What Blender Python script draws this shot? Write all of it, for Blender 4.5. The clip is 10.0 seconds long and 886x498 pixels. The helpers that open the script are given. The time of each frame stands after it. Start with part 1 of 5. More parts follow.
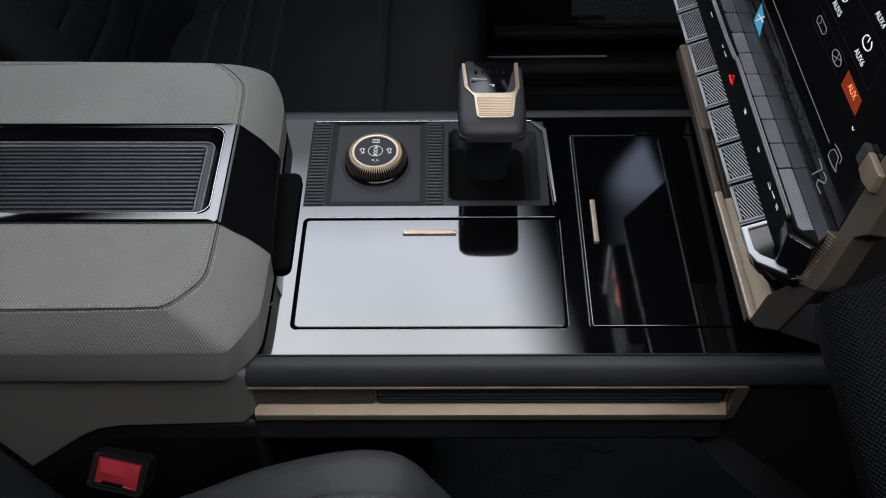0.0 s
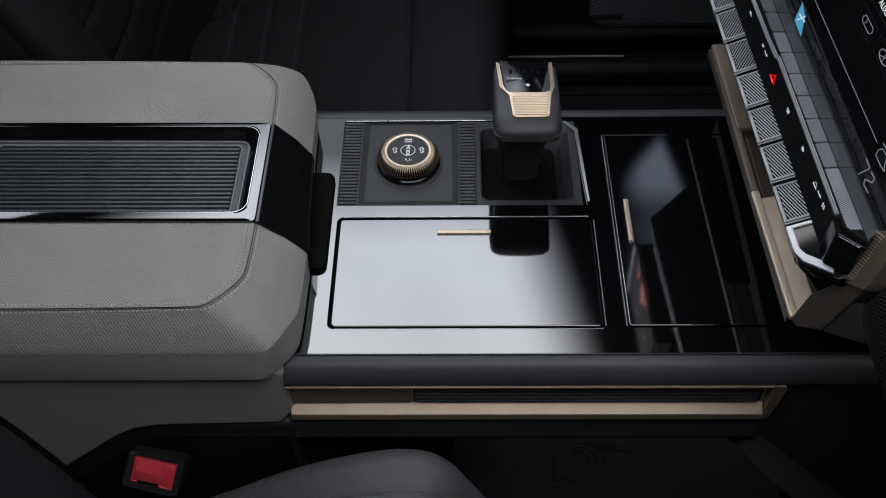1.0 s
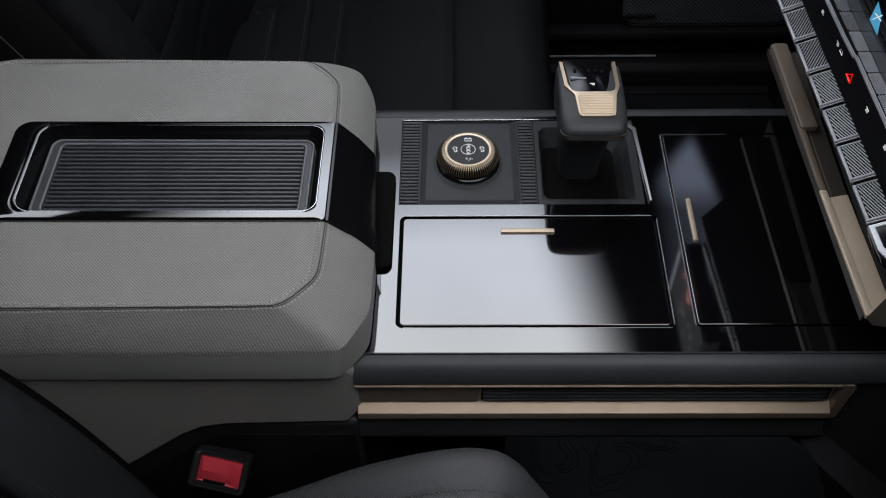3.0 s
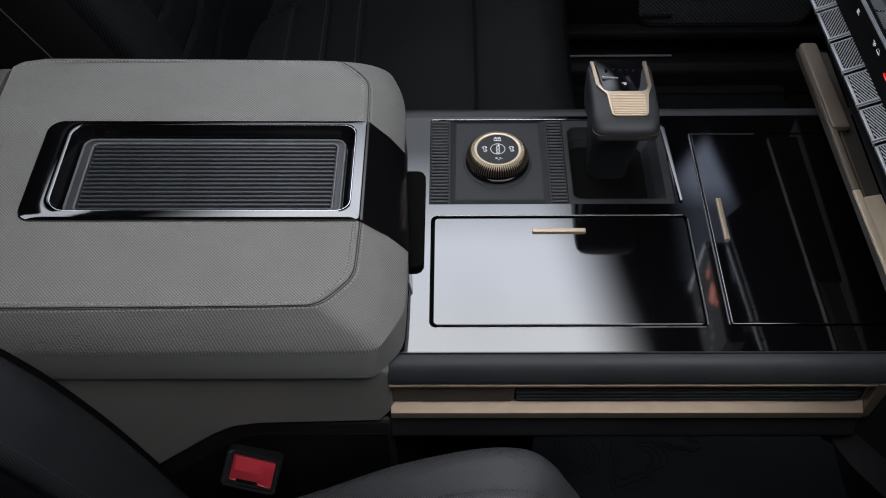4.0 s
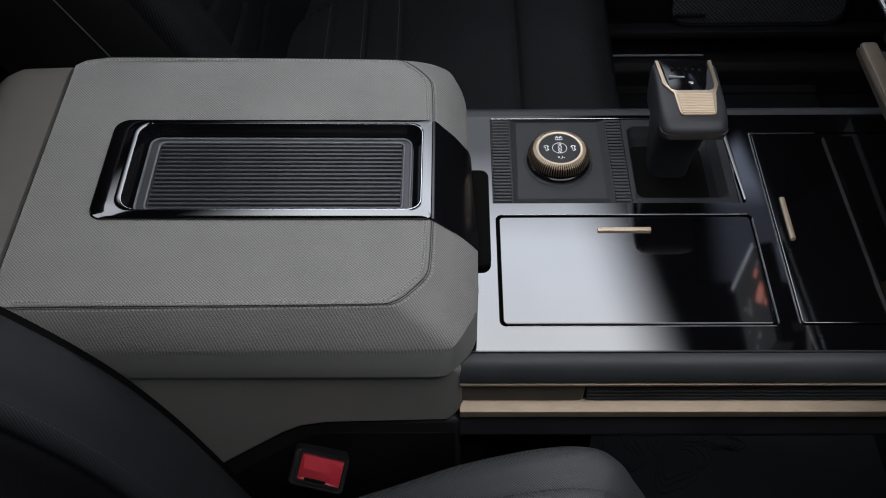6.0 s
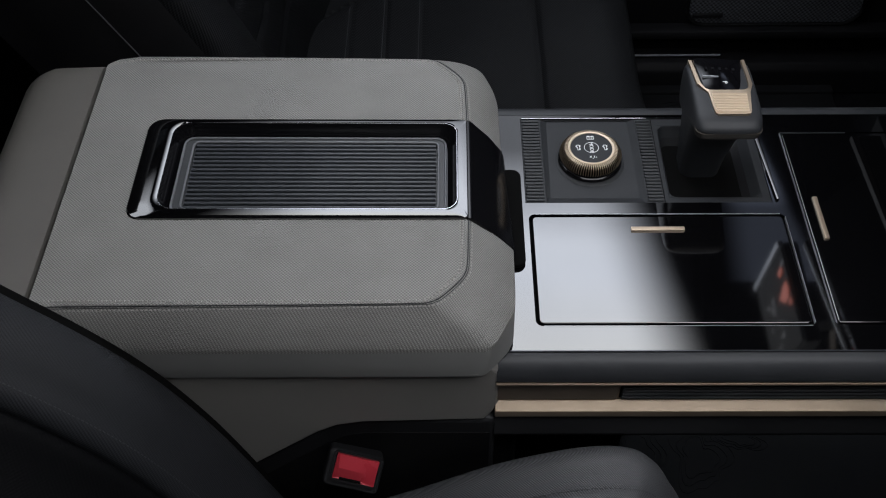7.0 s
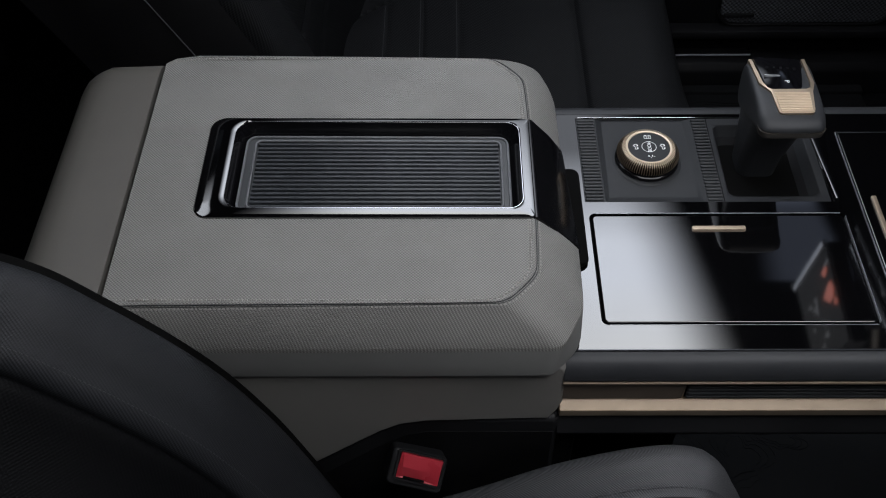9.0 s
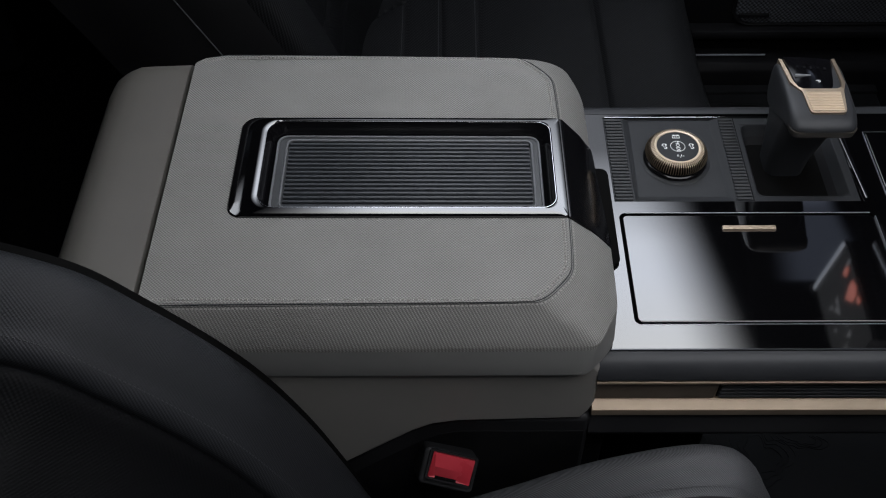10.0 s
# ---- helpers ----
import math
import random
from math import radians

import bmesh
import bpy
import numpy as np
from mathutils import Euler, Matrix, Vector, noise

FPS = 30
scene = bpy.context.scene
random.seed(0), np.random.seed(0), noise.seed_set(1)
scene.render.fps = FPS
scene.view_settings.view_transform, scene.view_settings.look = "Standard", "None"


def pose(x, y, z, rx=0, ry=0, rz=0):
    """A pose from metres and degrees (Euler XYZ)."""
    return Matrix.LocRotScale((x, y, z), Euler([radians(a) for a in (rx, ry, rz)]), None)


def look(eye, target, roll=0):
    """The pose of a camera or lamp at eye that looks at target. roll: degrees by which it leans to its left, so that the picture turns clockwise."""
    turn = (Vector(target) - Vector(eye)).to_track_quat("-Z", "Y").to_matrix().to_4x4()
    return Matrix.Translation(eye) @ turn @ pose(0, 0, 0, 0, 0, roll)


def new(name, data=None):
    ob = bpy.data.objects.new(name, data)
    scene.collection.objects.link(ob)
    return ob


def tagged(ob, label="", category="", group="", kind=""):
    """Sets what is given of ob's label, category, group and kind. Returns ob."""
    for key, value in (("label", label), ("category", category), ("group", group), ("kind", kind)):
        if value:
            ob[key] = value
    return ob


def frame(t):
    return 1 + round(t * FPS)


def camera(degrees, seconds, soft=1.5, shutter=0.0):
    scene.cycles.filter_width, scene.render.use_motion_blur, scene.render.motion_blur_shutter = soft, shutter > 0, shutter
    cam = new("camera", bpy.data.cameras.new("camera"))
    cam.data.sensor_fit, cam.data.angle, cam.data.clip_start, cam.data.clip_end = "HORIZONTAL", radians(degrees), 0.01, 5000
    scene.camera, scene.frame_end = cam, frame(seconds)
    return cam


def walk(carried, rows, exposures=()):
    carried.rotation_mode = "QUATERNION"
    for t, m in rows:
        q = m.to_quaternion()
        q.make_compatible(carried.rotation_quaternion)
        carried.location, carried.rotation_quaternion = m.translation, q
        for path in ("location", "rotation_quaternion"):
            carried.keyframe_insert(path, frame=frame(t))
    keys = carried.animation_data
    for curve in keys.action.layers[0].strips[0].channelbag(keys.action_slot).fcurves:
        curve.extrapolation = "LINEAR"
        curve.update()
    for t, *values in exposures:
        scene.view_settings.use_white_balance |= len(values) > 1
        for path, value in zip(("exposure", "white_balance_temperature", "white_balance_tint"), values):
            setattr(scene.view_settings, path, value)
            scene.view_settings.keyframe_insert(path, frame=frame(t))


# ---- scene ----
cam = camera(48.0, 10.0, 1.1)
PATH = [
    (0.0, (0.13994, -0.60091, 1.17991), (0.10697, 0.67779, -0.357), -1.376),
    (0.5, (0.12576, -0.60119, 1.18009), (0.09353, 0.67742, -0.35695), -1.341),
    (1.0, (0.10823, -0.60153, 1.18031), (0.07693, 0.67697, -0.3569), -1.299),
    (1.5, (0.09424, -0.60181, 1.1804), (0.06377, 0.67669, -0.3569), -1.264),
    (2.0, (0.08026, -0.60208, 1.1805), (0.05062, 0.67641, -0.3569), -1.229),
    (2.5, (0.06606, -0.60232, 1.18059), (0.03726, 0.67613, -0.35686), -1.192),
    (3.0, (0.0493, -0.6026, 1.1807), (0.0215, 0.6758, -0.3568), -1.149),
    (3.5, (0.0342, -0.60285, 1.1808), (0.00745, 0.67555, -0.3568), -1.109),
    (4.0, (0.02016, -0.60308, 1.18089), (-0.00562, 0.67532, -0.3568), -1.072),
    (4.5, (0.0059, -0.60332, 1.1809), (-0.01888, 0.67508, -0.3568), -1.033),
    (5.0, (-0.0118, -0.60362, 1.1809), (-0.03533, 0.67479, -0.3568), -0.984),
    (5.5, (-0.02615, -0.60386, 1.1809), (-0.04858, 0.6746, -0.3568), -0.944),
    (6.0, (-0.0408, -0.6041, 1.1809), (-0.0621, 0.6744, -0.3568), -0.902),
    (6.5, (-0.0557, -0.6043, 1.18085), (-0.0758, 0.67425, -0.35685), -0.859),
    (7.0, (-0.07223, -0.60453, 1.18079), (-0.091, 0.67409, -0.35691), -0.811),
    (7.5, (-0.08658, -0.60477, 1.18069), (-0.10419, 0.67399, -0.35695), -0.768),
    (8.0, (-0.10079, -0.60501, 1.1806), (-0.11724, 0.6739, -0.357), -0.726),
    (8.5, (-0.11495, -0.6052, 1.1805), (-0.1302, 0.67385, -0.35705), -0.682),
    (9.0, (-0.12941, -0.6054, 1.1804), (-0.14343, 0.6738, -0.3571), -0.638),
    (9.5, (-0.14367, -0.60559, 1.18026), (-0.15634, 0.67375, -0.35715), -0.593),
    (10.0, (-0.15807, -0.60579, 1.18011), (-0.16937, 0.6737, -0.3572), -0.548),
]
walk(cam, [(t, look(eye, target, roll)) for t, eye, target, roll in PATH])


# ---- light ----
world = bpy.data.worlds.new("world")
scene.world = world
world.use_nodes = True
wn = world.node_tree.nodes
wn["Background"].inputs[0].default_value = (0.55, 0.66, 0.80, 1)
wn["Background"].inputs[1].default_value = 0.04
scene.view_settings.exposure = -0.2


# ---- materials ----
def material(name, color, rough=0.5, metal=0.0, ior=1.5, emit=None, strength=0.0):
    m = bpy.data.materials.new(name)
    m.use_nodes = True
    b = m.node_tree.nodes["Principled BSDF"]
    b.inputs["Base Color"].default_value = (*color, 1)
    b.inputs["Roughness"].default_value = rough
    b.inputs["Metallic"].default_value = metal
    b.inputs["IOR"].default_value = ior
    if emit:
        b.inputs["Emission Color"].default_value = (*emit, 1)
        b.inputs["Emission Strength"].default_value = strength
    return m


def node(m, kind, **values):
    n = m.node_tree.nodes.new(kind)
    for key, value in values.items():
        if key == "operation":
            n.operation = value
        elif key == "data_type":
            n.data_type = value
        else:
            n.inputs[int(key[1:])].default_value = value
    return n


def link(m, a, i, b, j):
    m.node_tree.links.new(a.outputs[i], b.inputs[j])


def mottled(m, dark, light, scale, rough_lo, rough_hi, bump=0.0, bump_scale=900.0, bump_dist=0.0004):
    """Two scales of variation: broad patches in colour and gloss, fine grain in relief."""
    b = m.node_tree.nodes["Principled BSDF"]
    co = node(m, "ShaderNodeTexCoord")
    n1 = node(m, "ShaderNodeTexNoise")
    n1.inputs["Scale"].default_value, n1.inputs["Detail"].default_value = scale, 5
    link(m, co, 3, n1, 0)
    ramp = node(m, "ShaderNodeValToRGB")
    ramp.color_ramp.elements[0].position, ramp.color_ramp.elements[1].position = 0.3, 0.7
    ramp.color_ramp.elements[0].color, ramp.color_ramp.elements[1].color = (*dark, 1), (*light, 1)
    link(m, n1, 0, ramp, 0)
    m.node_tree.links.new(ramp.outputs[0], b.inputs["Base Color"])
    rr = node(m, "ShaderNodeMapRange", _1=0.3, _2=0.7, _3=rough_lo, _4=rough_hi)
    link(m, n1, 0, rr, 0)
    m.node_tree.links.new(rr.outputs[0], b.inputs["Roughness"])
    if bump:
        n2 = node(m, "ShaderNodeTexNoise")
        n2.inputs["Scale"].default_value, n2.inputs["Detail"].default_value = bump_scale, 3
        link(m, co, 3, n2, 0)
        bp = node(m, "ShaderNodeBump")
        bp.inputs["Strength"].default_value, bp.inputs["Distance"].default_value = bump, bump_dist
        m.node_tree.links.new(n2.outputs[0], bp.inputs["Height"])
        m.node_tree.links.new(bp.outputs[0], b.inputs["Normal"])
    return m


def woven(name, dark, light, period, depth, rough, grain=0.5, ways=((0.85, 0.0, -0.53), (0.0, 0.85, 0.53))):
    """Coated cloth: a lattice of small raised cells, with broad wear."""
    m = material(name, light, rough)
    b = m.node_tree.nodes["Principled BSDF"]
    co = node(m, "ShaderNodeTexCoord")
    k = 2 * math.pi / period
    wob = node(m, "ShaderNodeTexNoise")
    wob.inputs["Scale"].default_value, wob.inputs["Detail"].default_value = 25, 2
    link(m, co, 3, wob, 0)
    last = None
    for way in ways:
        d = node(m, "ShaderNodeVectorMath", operation="DOT_PRODUCT")
        d.inputs[1].default_value = [c * k for c in way]
        link(m, co, 3, d, 0)
        shift = node(m, "ShaderNodeMath", operation="MULTIPLY_ADD", _1=2.2, _2=0.0)
        link(m, wob, 0, shift, 0)
        link(m, d, 1, shift, 2)
        sn = node(m, "ShaderNodeMath", operation="SINE")
        link(m, shift, 0, sn, 0)
        if last:
            mul = node(m, "ShaderNodeMath", operation="MULTIPLY")
            link(m, last, 0, mul, 0)
            link(m, sn, 0, mul, 1)
            sn = mul
        last = sn
    noise_big = node(m, "ShaderNodeTexNoise")
    noise_big.inputs["Scale"].default_value, noise_big.inputs["Detail"].default_value = 14, 6
    link(m, co, 3, noise_big, 0)
    add = node(m, "ShaderNodeMath", operation="MULTIPLY_ADD", _1=grain, _2=0.0)
    link(m, last, 0, add, 0)
    calm = node(m, "ShaderNodeMapRange", _1=0.25, _2=0.75, _3=0.42, _4=0.58)
    link(m, noise_big, 0, calm, 0)
    link(m, calm, 0, add, 2)
    ramp = node(m, "ShaderNodeValToRGB")
    ramp.color_ramp.elements[0].position, ramp.color_ramp.elements[1].position = 0.0, 1.0
    ramp.color_ramp.elements[0].color, ramp.color_ramp.elements[1].color = (*dark, 1), (*light, 1)
    link(m, add, 0, ramp, 0)
    m.node_tree.links.new(ramp.outputs[0], b.inputs["Base Color"])
    bp = node(m, "ShaderNodeBump")
    bp.inputs["Strength"].default_value, bp.inputs["Distance"].default_value = 1.0, depth
    m.node_tree.links.new(last.outputs[0], bp.inputs["Height"])
    m.node_tree.links.new(bp.outputs[0], b.inputs["Normal"])
    return m


LEATHER = woven("grey_coated_cloth", (0.114, 0.1125, 0.107), (0.333, 0.329, 0.314), 0.0023, 0.00016, 0.55, 0.42)
SMOOTH_GREY = mottled(material("smooth_grey_vinyl", (0.2, 0.2, 0.19)), (0.255, 0.246, 0.231), (0.278, 0.268, 0.251), 25, 0.5, 0.6, 0.25, 1400, 0.0002)
# Neutral vinyl; the shade of a band sloping inward is put into its tone.
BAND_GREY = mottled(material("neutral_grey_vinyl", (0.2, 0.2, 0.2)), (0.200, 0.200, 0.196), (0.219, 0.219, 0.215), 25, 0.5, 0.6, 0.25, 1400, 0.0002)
TAUPE = mottled(material("taupe_plastic", (0.12, 0.11, 0.1)), (0.128, 0.121, 0.110), (0.143, 0.135, 0.123), 20, 0.45, 0.55, 0.25, 1600, 0.0002)
STITCH = mottled(material("grey_thread", (0.4, 0.39, 0.37)), (0.29, 0.282, 0.266), (0.37, 0.36, 0.342), 300, 0.6, 0.7)
PIANO = mottled(material("piano_black", (0.006, 0.006, 0.007), 0.08, ior=2.15), (0.0018, 0.0018, 0.0022), (0.003, 0.003, 0.0036), 9, 0.045, 0.06)
BLACK_GLASS = mottled(material("smoked_black", (0.005, 0.005, 0.006), 0.1, ior=1.4), (0.004, 0.004, 0.005), (0.006, 0.006, 0.007), 9, 0.10, 0.14)
GLOSS_GREY = mottled(material("smoked_metal", (0.3, 0.31, 0.34), 0.12, 0.6), (0.10, 0.105, 0.12), (0.12, 0.125, 0.14), 9, 0.10, 0.14)
GLOSS_GREY.node_tree.nodes["Principled BSDF"].inputs["Metallic"].default_value = 0.7
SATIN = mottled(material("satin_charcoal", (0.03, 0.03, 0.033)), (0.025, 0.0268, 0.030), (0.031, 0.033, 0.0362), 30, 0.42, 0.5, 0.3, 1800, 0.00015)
SOFT = mottled(material("soft_charcoal_vinyl", (0.03, 0.03, 0.034)), (0.028, 0.03, 0.034), (0.036, 0.038, 0.042), 24, 0.42, 0.52, 0.35, 1300, 0.0002)
# Lighter copy of RUBBER: light caught by ribs and boot collar, in the colour.
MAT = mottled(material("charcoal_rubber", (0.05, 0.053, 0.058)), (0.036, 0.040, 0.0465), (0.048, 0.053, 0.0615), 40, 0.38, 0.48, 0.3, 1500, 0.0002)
# Lightest copy: the highlight along the mat beads is put into the colour.
MAT_LIT = mottled(material("lit_rubber_edge", (0.12, 0.125, 0.135)), (0.11, 0.115, 0.125), (0.14, 0.146, 0.157), 40, 0.35, 0.45)
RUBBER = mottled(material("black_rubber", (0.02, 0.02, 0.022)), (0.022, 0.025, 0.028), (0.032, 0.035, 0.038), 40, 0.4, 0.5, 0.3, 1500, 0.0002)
TRIM_BLACK = mottled(material("grained_black_trim", (0.02, 0.02, 0.022)), (0.024, 0.0245, 0.0270), (0.033, 0.0337, 0.0367), 16, 0.5, 0.62, 0.35, 900, 0.0003)
BLACK = mottled(material("black_plastic", (0.008, 0.008, 0.009)), (0.005, 0.005, 0.0058), (0.0085, 0.0085, 0.0095), 20, 0.5, 0.65, 0.3, 900, 0.0003)
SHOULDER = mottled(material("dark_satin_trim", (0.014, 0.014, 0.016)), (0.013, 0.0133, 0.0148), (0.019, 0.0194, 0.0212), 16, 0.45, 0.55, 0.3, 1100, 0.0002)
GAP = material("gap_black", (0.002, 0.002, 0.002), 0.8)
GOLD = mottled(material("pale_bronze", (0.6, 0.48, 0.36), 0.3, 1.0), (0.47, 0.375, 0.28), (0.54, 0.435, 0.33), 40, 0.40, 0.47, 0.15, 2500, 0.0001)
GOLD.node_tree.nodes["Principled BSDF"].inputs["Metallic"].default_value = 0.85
# Lighter copy of GOLD: light on ring, ribs and channel put into the colour.
GOLD_LIT = mottled(material("lit_bronze", (0.6, 0.49, 0.37), 0.35, 0.5), (0.70, 0.575, 0.435), (0.78, 0.645, 0.49), 40, 0.30, 0.38, 0.1, 2500, 0.0001)
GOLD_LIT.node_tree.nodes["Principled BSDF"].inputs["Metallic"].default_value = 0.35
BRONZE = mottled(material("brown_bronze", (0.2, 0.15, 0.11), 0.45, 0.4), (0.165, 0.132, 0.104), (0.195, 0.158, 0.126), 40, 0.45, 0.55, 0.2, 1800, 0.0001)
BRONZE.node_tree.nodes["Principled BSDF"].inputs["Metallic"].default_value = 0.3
# Darker copy of BRONZE for the side faces, toned to their shade.
BRONZE_SIDE = mottled(material("shaded_side_bronze", (0.08, 0.062, 0.048), 0.45), (0.056, 0.046, 0.037), (0.070, 0.057, 0.046), 40, 0.45, 0.55, 0.2, 1800, 0.0001)
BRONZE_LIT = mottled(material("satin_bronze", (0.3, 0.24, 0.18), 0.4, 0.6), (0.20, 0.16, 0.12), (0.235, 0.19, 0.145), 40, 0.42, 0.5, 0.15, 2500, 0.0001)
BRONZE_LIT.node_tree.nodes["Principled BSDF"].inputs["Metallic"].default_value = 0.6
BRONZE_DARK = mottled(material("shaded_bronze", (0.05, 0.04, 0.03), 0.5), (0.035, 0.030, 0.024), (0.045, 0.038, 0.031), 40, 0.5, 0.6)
CHROME = mottled(material("chrome", (0.7, 0.7, 0.72), 0.1, 1.0), (0.6, 0.61, 0.64), (0.68, 0.69, 0.72), 30, 0.10, 0.16)
CHROME.node_tree.nodes["Principled BSDF"].inputs["Metallic"].default_value = 1.0
KNURL = mottled(material("knurled_bronze", (0.3, 0.24, 0.17), 0.3, 0.55), (0.36, 0.285, 0.205), (0.44, 0.35, 0.258), 60, 0.26, 0.34)
KNURL.node_tree.nodes["Principled BSDF"].inputs["Metallic"].default_value = 0.9
STEEL = mottled(material("brushed_steel", (0.4, 0.42, 0.46), 0.35, 1.0), (0.40, 0.42, 0.46), (0.5, 0.52, 0.56), 60, 0.3, 0.42)
STEEL.node_tree.nodes["Principled BSDF"].inputs["Metallic"].default_value = 0.45
KEY_BLACK = material("matt_key_black", (0.004, 0.004, 0.005), 0.6)
KEY_STEEL = mottled(material("satin_key_steel", (0.2, 0.21, 0.23), 0.4, 0.3), (0.225, 0.236, 0.258), (0.275, 0.288, 0.313), 60, 0.34, 0.46)
KEY_STEEL.node_tree.nodes["Principled BSDF"].inputs["Metallic"].default_value = 0.3
# Dimmer copy of KEY_STEEL: weaker light on the far keys, in the colour.
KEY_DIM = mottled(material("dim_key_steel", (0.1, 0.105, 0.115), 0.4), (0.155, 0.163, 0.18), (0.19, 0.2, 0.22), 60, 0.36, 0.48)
SLATE = mottled(material("dark_slate", (0.03, 0.033, 0.038), 0.4), (0.026, 0.029, 0.034), (0.034, 0.038, 0.044), 60, 0.38, 0.48)
KEY_GREY = mottled(material("slate_key", (0.1, 0.11, 0.125), 0.4), (0.034, 0.037, 0.043), (0.043, 0.047, 0.054), 60, 0.35, 0.45)
# One seat cloth, split: far seat darker, near cushion lighter, light put into colour.
SEAT = woven("shaded_seat_cloth", (0.0030, 0.0032, 0.0037), (0.0118, 0.0126, 0.0143), 0.0030, 0.00022, 0.6, 0.6)
# Darker copy: the weaker light on the far backrest is put into its colour.
SEAT_DIM = woven("shaded_backrest_cloth", (0.0026, 0.0028, 0.0032), (0.0095, 0.0101, 0.0116), 0.0030, 0.00018, 0.6, 0.5)
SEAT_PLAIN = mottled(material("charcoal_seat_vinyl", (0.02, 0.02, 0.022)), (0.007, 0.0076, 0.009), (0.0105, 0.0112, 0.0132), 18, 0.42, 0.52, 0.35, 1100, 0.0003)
# Lighter copy: the stronger light on the near cushion is in its colour.
SEAT_NEAR = woven("lit_grained_vinyl", (0.045, 0.047, 0.052), (0.128, 0.131, 0.141), 0.0018, 0.00018, 0.5, 0.55)
# Bolster copy toned between them for the light it gets.
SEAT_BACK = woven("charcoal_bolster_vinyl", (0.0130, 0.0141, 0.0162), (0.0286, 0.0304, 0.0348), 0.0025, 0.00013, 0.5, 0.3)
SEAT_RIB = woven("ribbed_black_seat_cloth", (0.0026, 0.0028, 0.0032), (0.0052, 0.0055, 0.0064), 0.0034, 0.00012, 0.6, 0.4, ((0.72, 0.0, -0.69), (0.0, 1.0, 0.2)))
GRILLE = woven("grey_speaker_cloth", (0.004, 0.0042, 0.005), (0.085, 0.091, 0.104), 0.0075, 0.0008, 0.6, 0.6, ((1, 0, 0), (0, 0, 1)))
MESH_PAD = woven("dark_woven_pad", (0.0008, 0.0008, 0.001), (0.0075, 0.008, 0.009), 0.0036, 0.0003, 0.55, 0.6, ((0, 1, 0.3), (0.6, 0, 0.8)))
THREAD_DARK = material("black_thread", (0.028, 0.029, 0.033), 0.6)
THREAD = material("dark_thread", (0.07, 0.073, 0.08), 0.6)
CARPET = mottled(material("black_carpet", (0.006, 0.006, 0.006)), (0.004, 0.004, 0.005), (0.010, 0.010, 0.011), 60, 0.9, 1.0, 0.8, 1200, 0.002)
LINER = mottled(material("black_floor_liner", (0.02, 0.021, 0.024)), (0.023, 0.0240, 0.0259), (0.031, 0.0321, 0.0346), 12, 0.6, 0.75, 0.3, 700, 0.0004)
# Darker copy of LINER: shade on the far footwell is put into the colour.
LINER_SHADED = mottled(material("shaded_floor_liner", (0.014, 0.014, 0.016)), (0.007, 0.0072, 0.0079), (0.0115, 0.0119, 0.0129), 12, 0.5, 0.65, 0.3, 700, 0.0004)
RED = mottled(material("red_button_plastic", (0.4, 0.02, 0.03)), (0.44, 0.030, 0.046), (0.52, 0.042, 0.060), 40, 0.25, 0.34)
MARK = material("white_marking", (0.7, 0.7, 0.7), 0.5, emit=(0.9, 0.95, 1.0), strength=0.35)
DIM_MARK = material("grey_marking", (0.1, 0.1, 0.105), 0.5, emit=(0.9, 0.95, 1.0), strength=0.13)
FAINT_MARK = material("faint_marking", (0.009, 0.009, 0.0105), 0.5)
RED_GLOW = material("red_warning_light", (0.5, 0.01, 0.01), 0.4, emit=(1.0, 0.01, 0.01), strength=0.6)
BLUE_GLOW = material("blue_screen_graphic", (0.05, 0.3, 0.5), 0.4, emit=(0.10, 0.42, 0.62), strength=0.36)
ORANGE_GLOW = material("orange_screen_tile", (0.12, 0.015, 0.006), 0.4, emit=(0.9, 0.10, 0.02), strength=0.17)
CLUSTER_GLOW = material("bright_orange_gauge", (0.3, 0.05, 0.02), 0.4, emit=(1.0, 0.16, 0.05), strength=1.25)
CLUSTER_WHITE = material("pale_gauge_graphic", (0.08, 0.08, 0.085), 0.4, emit=(0.8, 0.85, 0.9), strength=0.10)
ORANGE_TEXT = material("orange_screen_text", (0.6, 0.2, 0.1), 0.4, emit=(1.0, 0.30, 0.12), strength=0.9)
SCREEN = mottled(material("screen_glass", (0.004, 0.004, 0.005), 0.05), (0.003, 0.003, 0.004), (0.005, 0.005, 0.006), 12, 0.05, 0.09)
HEADLINER = mottled(material("dark_headliner", (0.03, 0.03, 0.03)), (0.007, 0.007, 0.0075), (0.010, 0.010, 0.011), 10, 0.9, 1.0, 0.5, 800, 0.0006)
DOOR = mottled(material("black_door_vinyl", (0.012, 0.012, 0.014)), (0.0035, 0.0035, 0.0042), (0.006, 0.006, 0.007), 14, 0.75, 0.9, 0.4, 700, 0.0004)

for _m, _s in ((KEY_BLACK, 0.12), (GAP, 0.08), (TRIM_BLACK, 0.3), (SEAT_RIB, 0.08), (SEAT_BACK, 0.25), (MESH_PAD, 0.07), (SEAT, 0.22), (SEAT_DIM, 0.16), (SEAT_PLAIN, 0.22), (DOOR, 0.1), (LINER, 0.15), (LINER_SHADED, 0.2), (BLACK, 0.2), (SATIN, 0.25), (SOFT, 0.3), (CARPET, 0.05), (FAINT_MARK, 0.04), (HEADLINER, 0.05), (SHOULDER, 0.25), (LEATHER, 0.3)):
    _m.node_tree.nodes["Principled BSDF"].inputs["Specular IOR Level"].default_value = _s


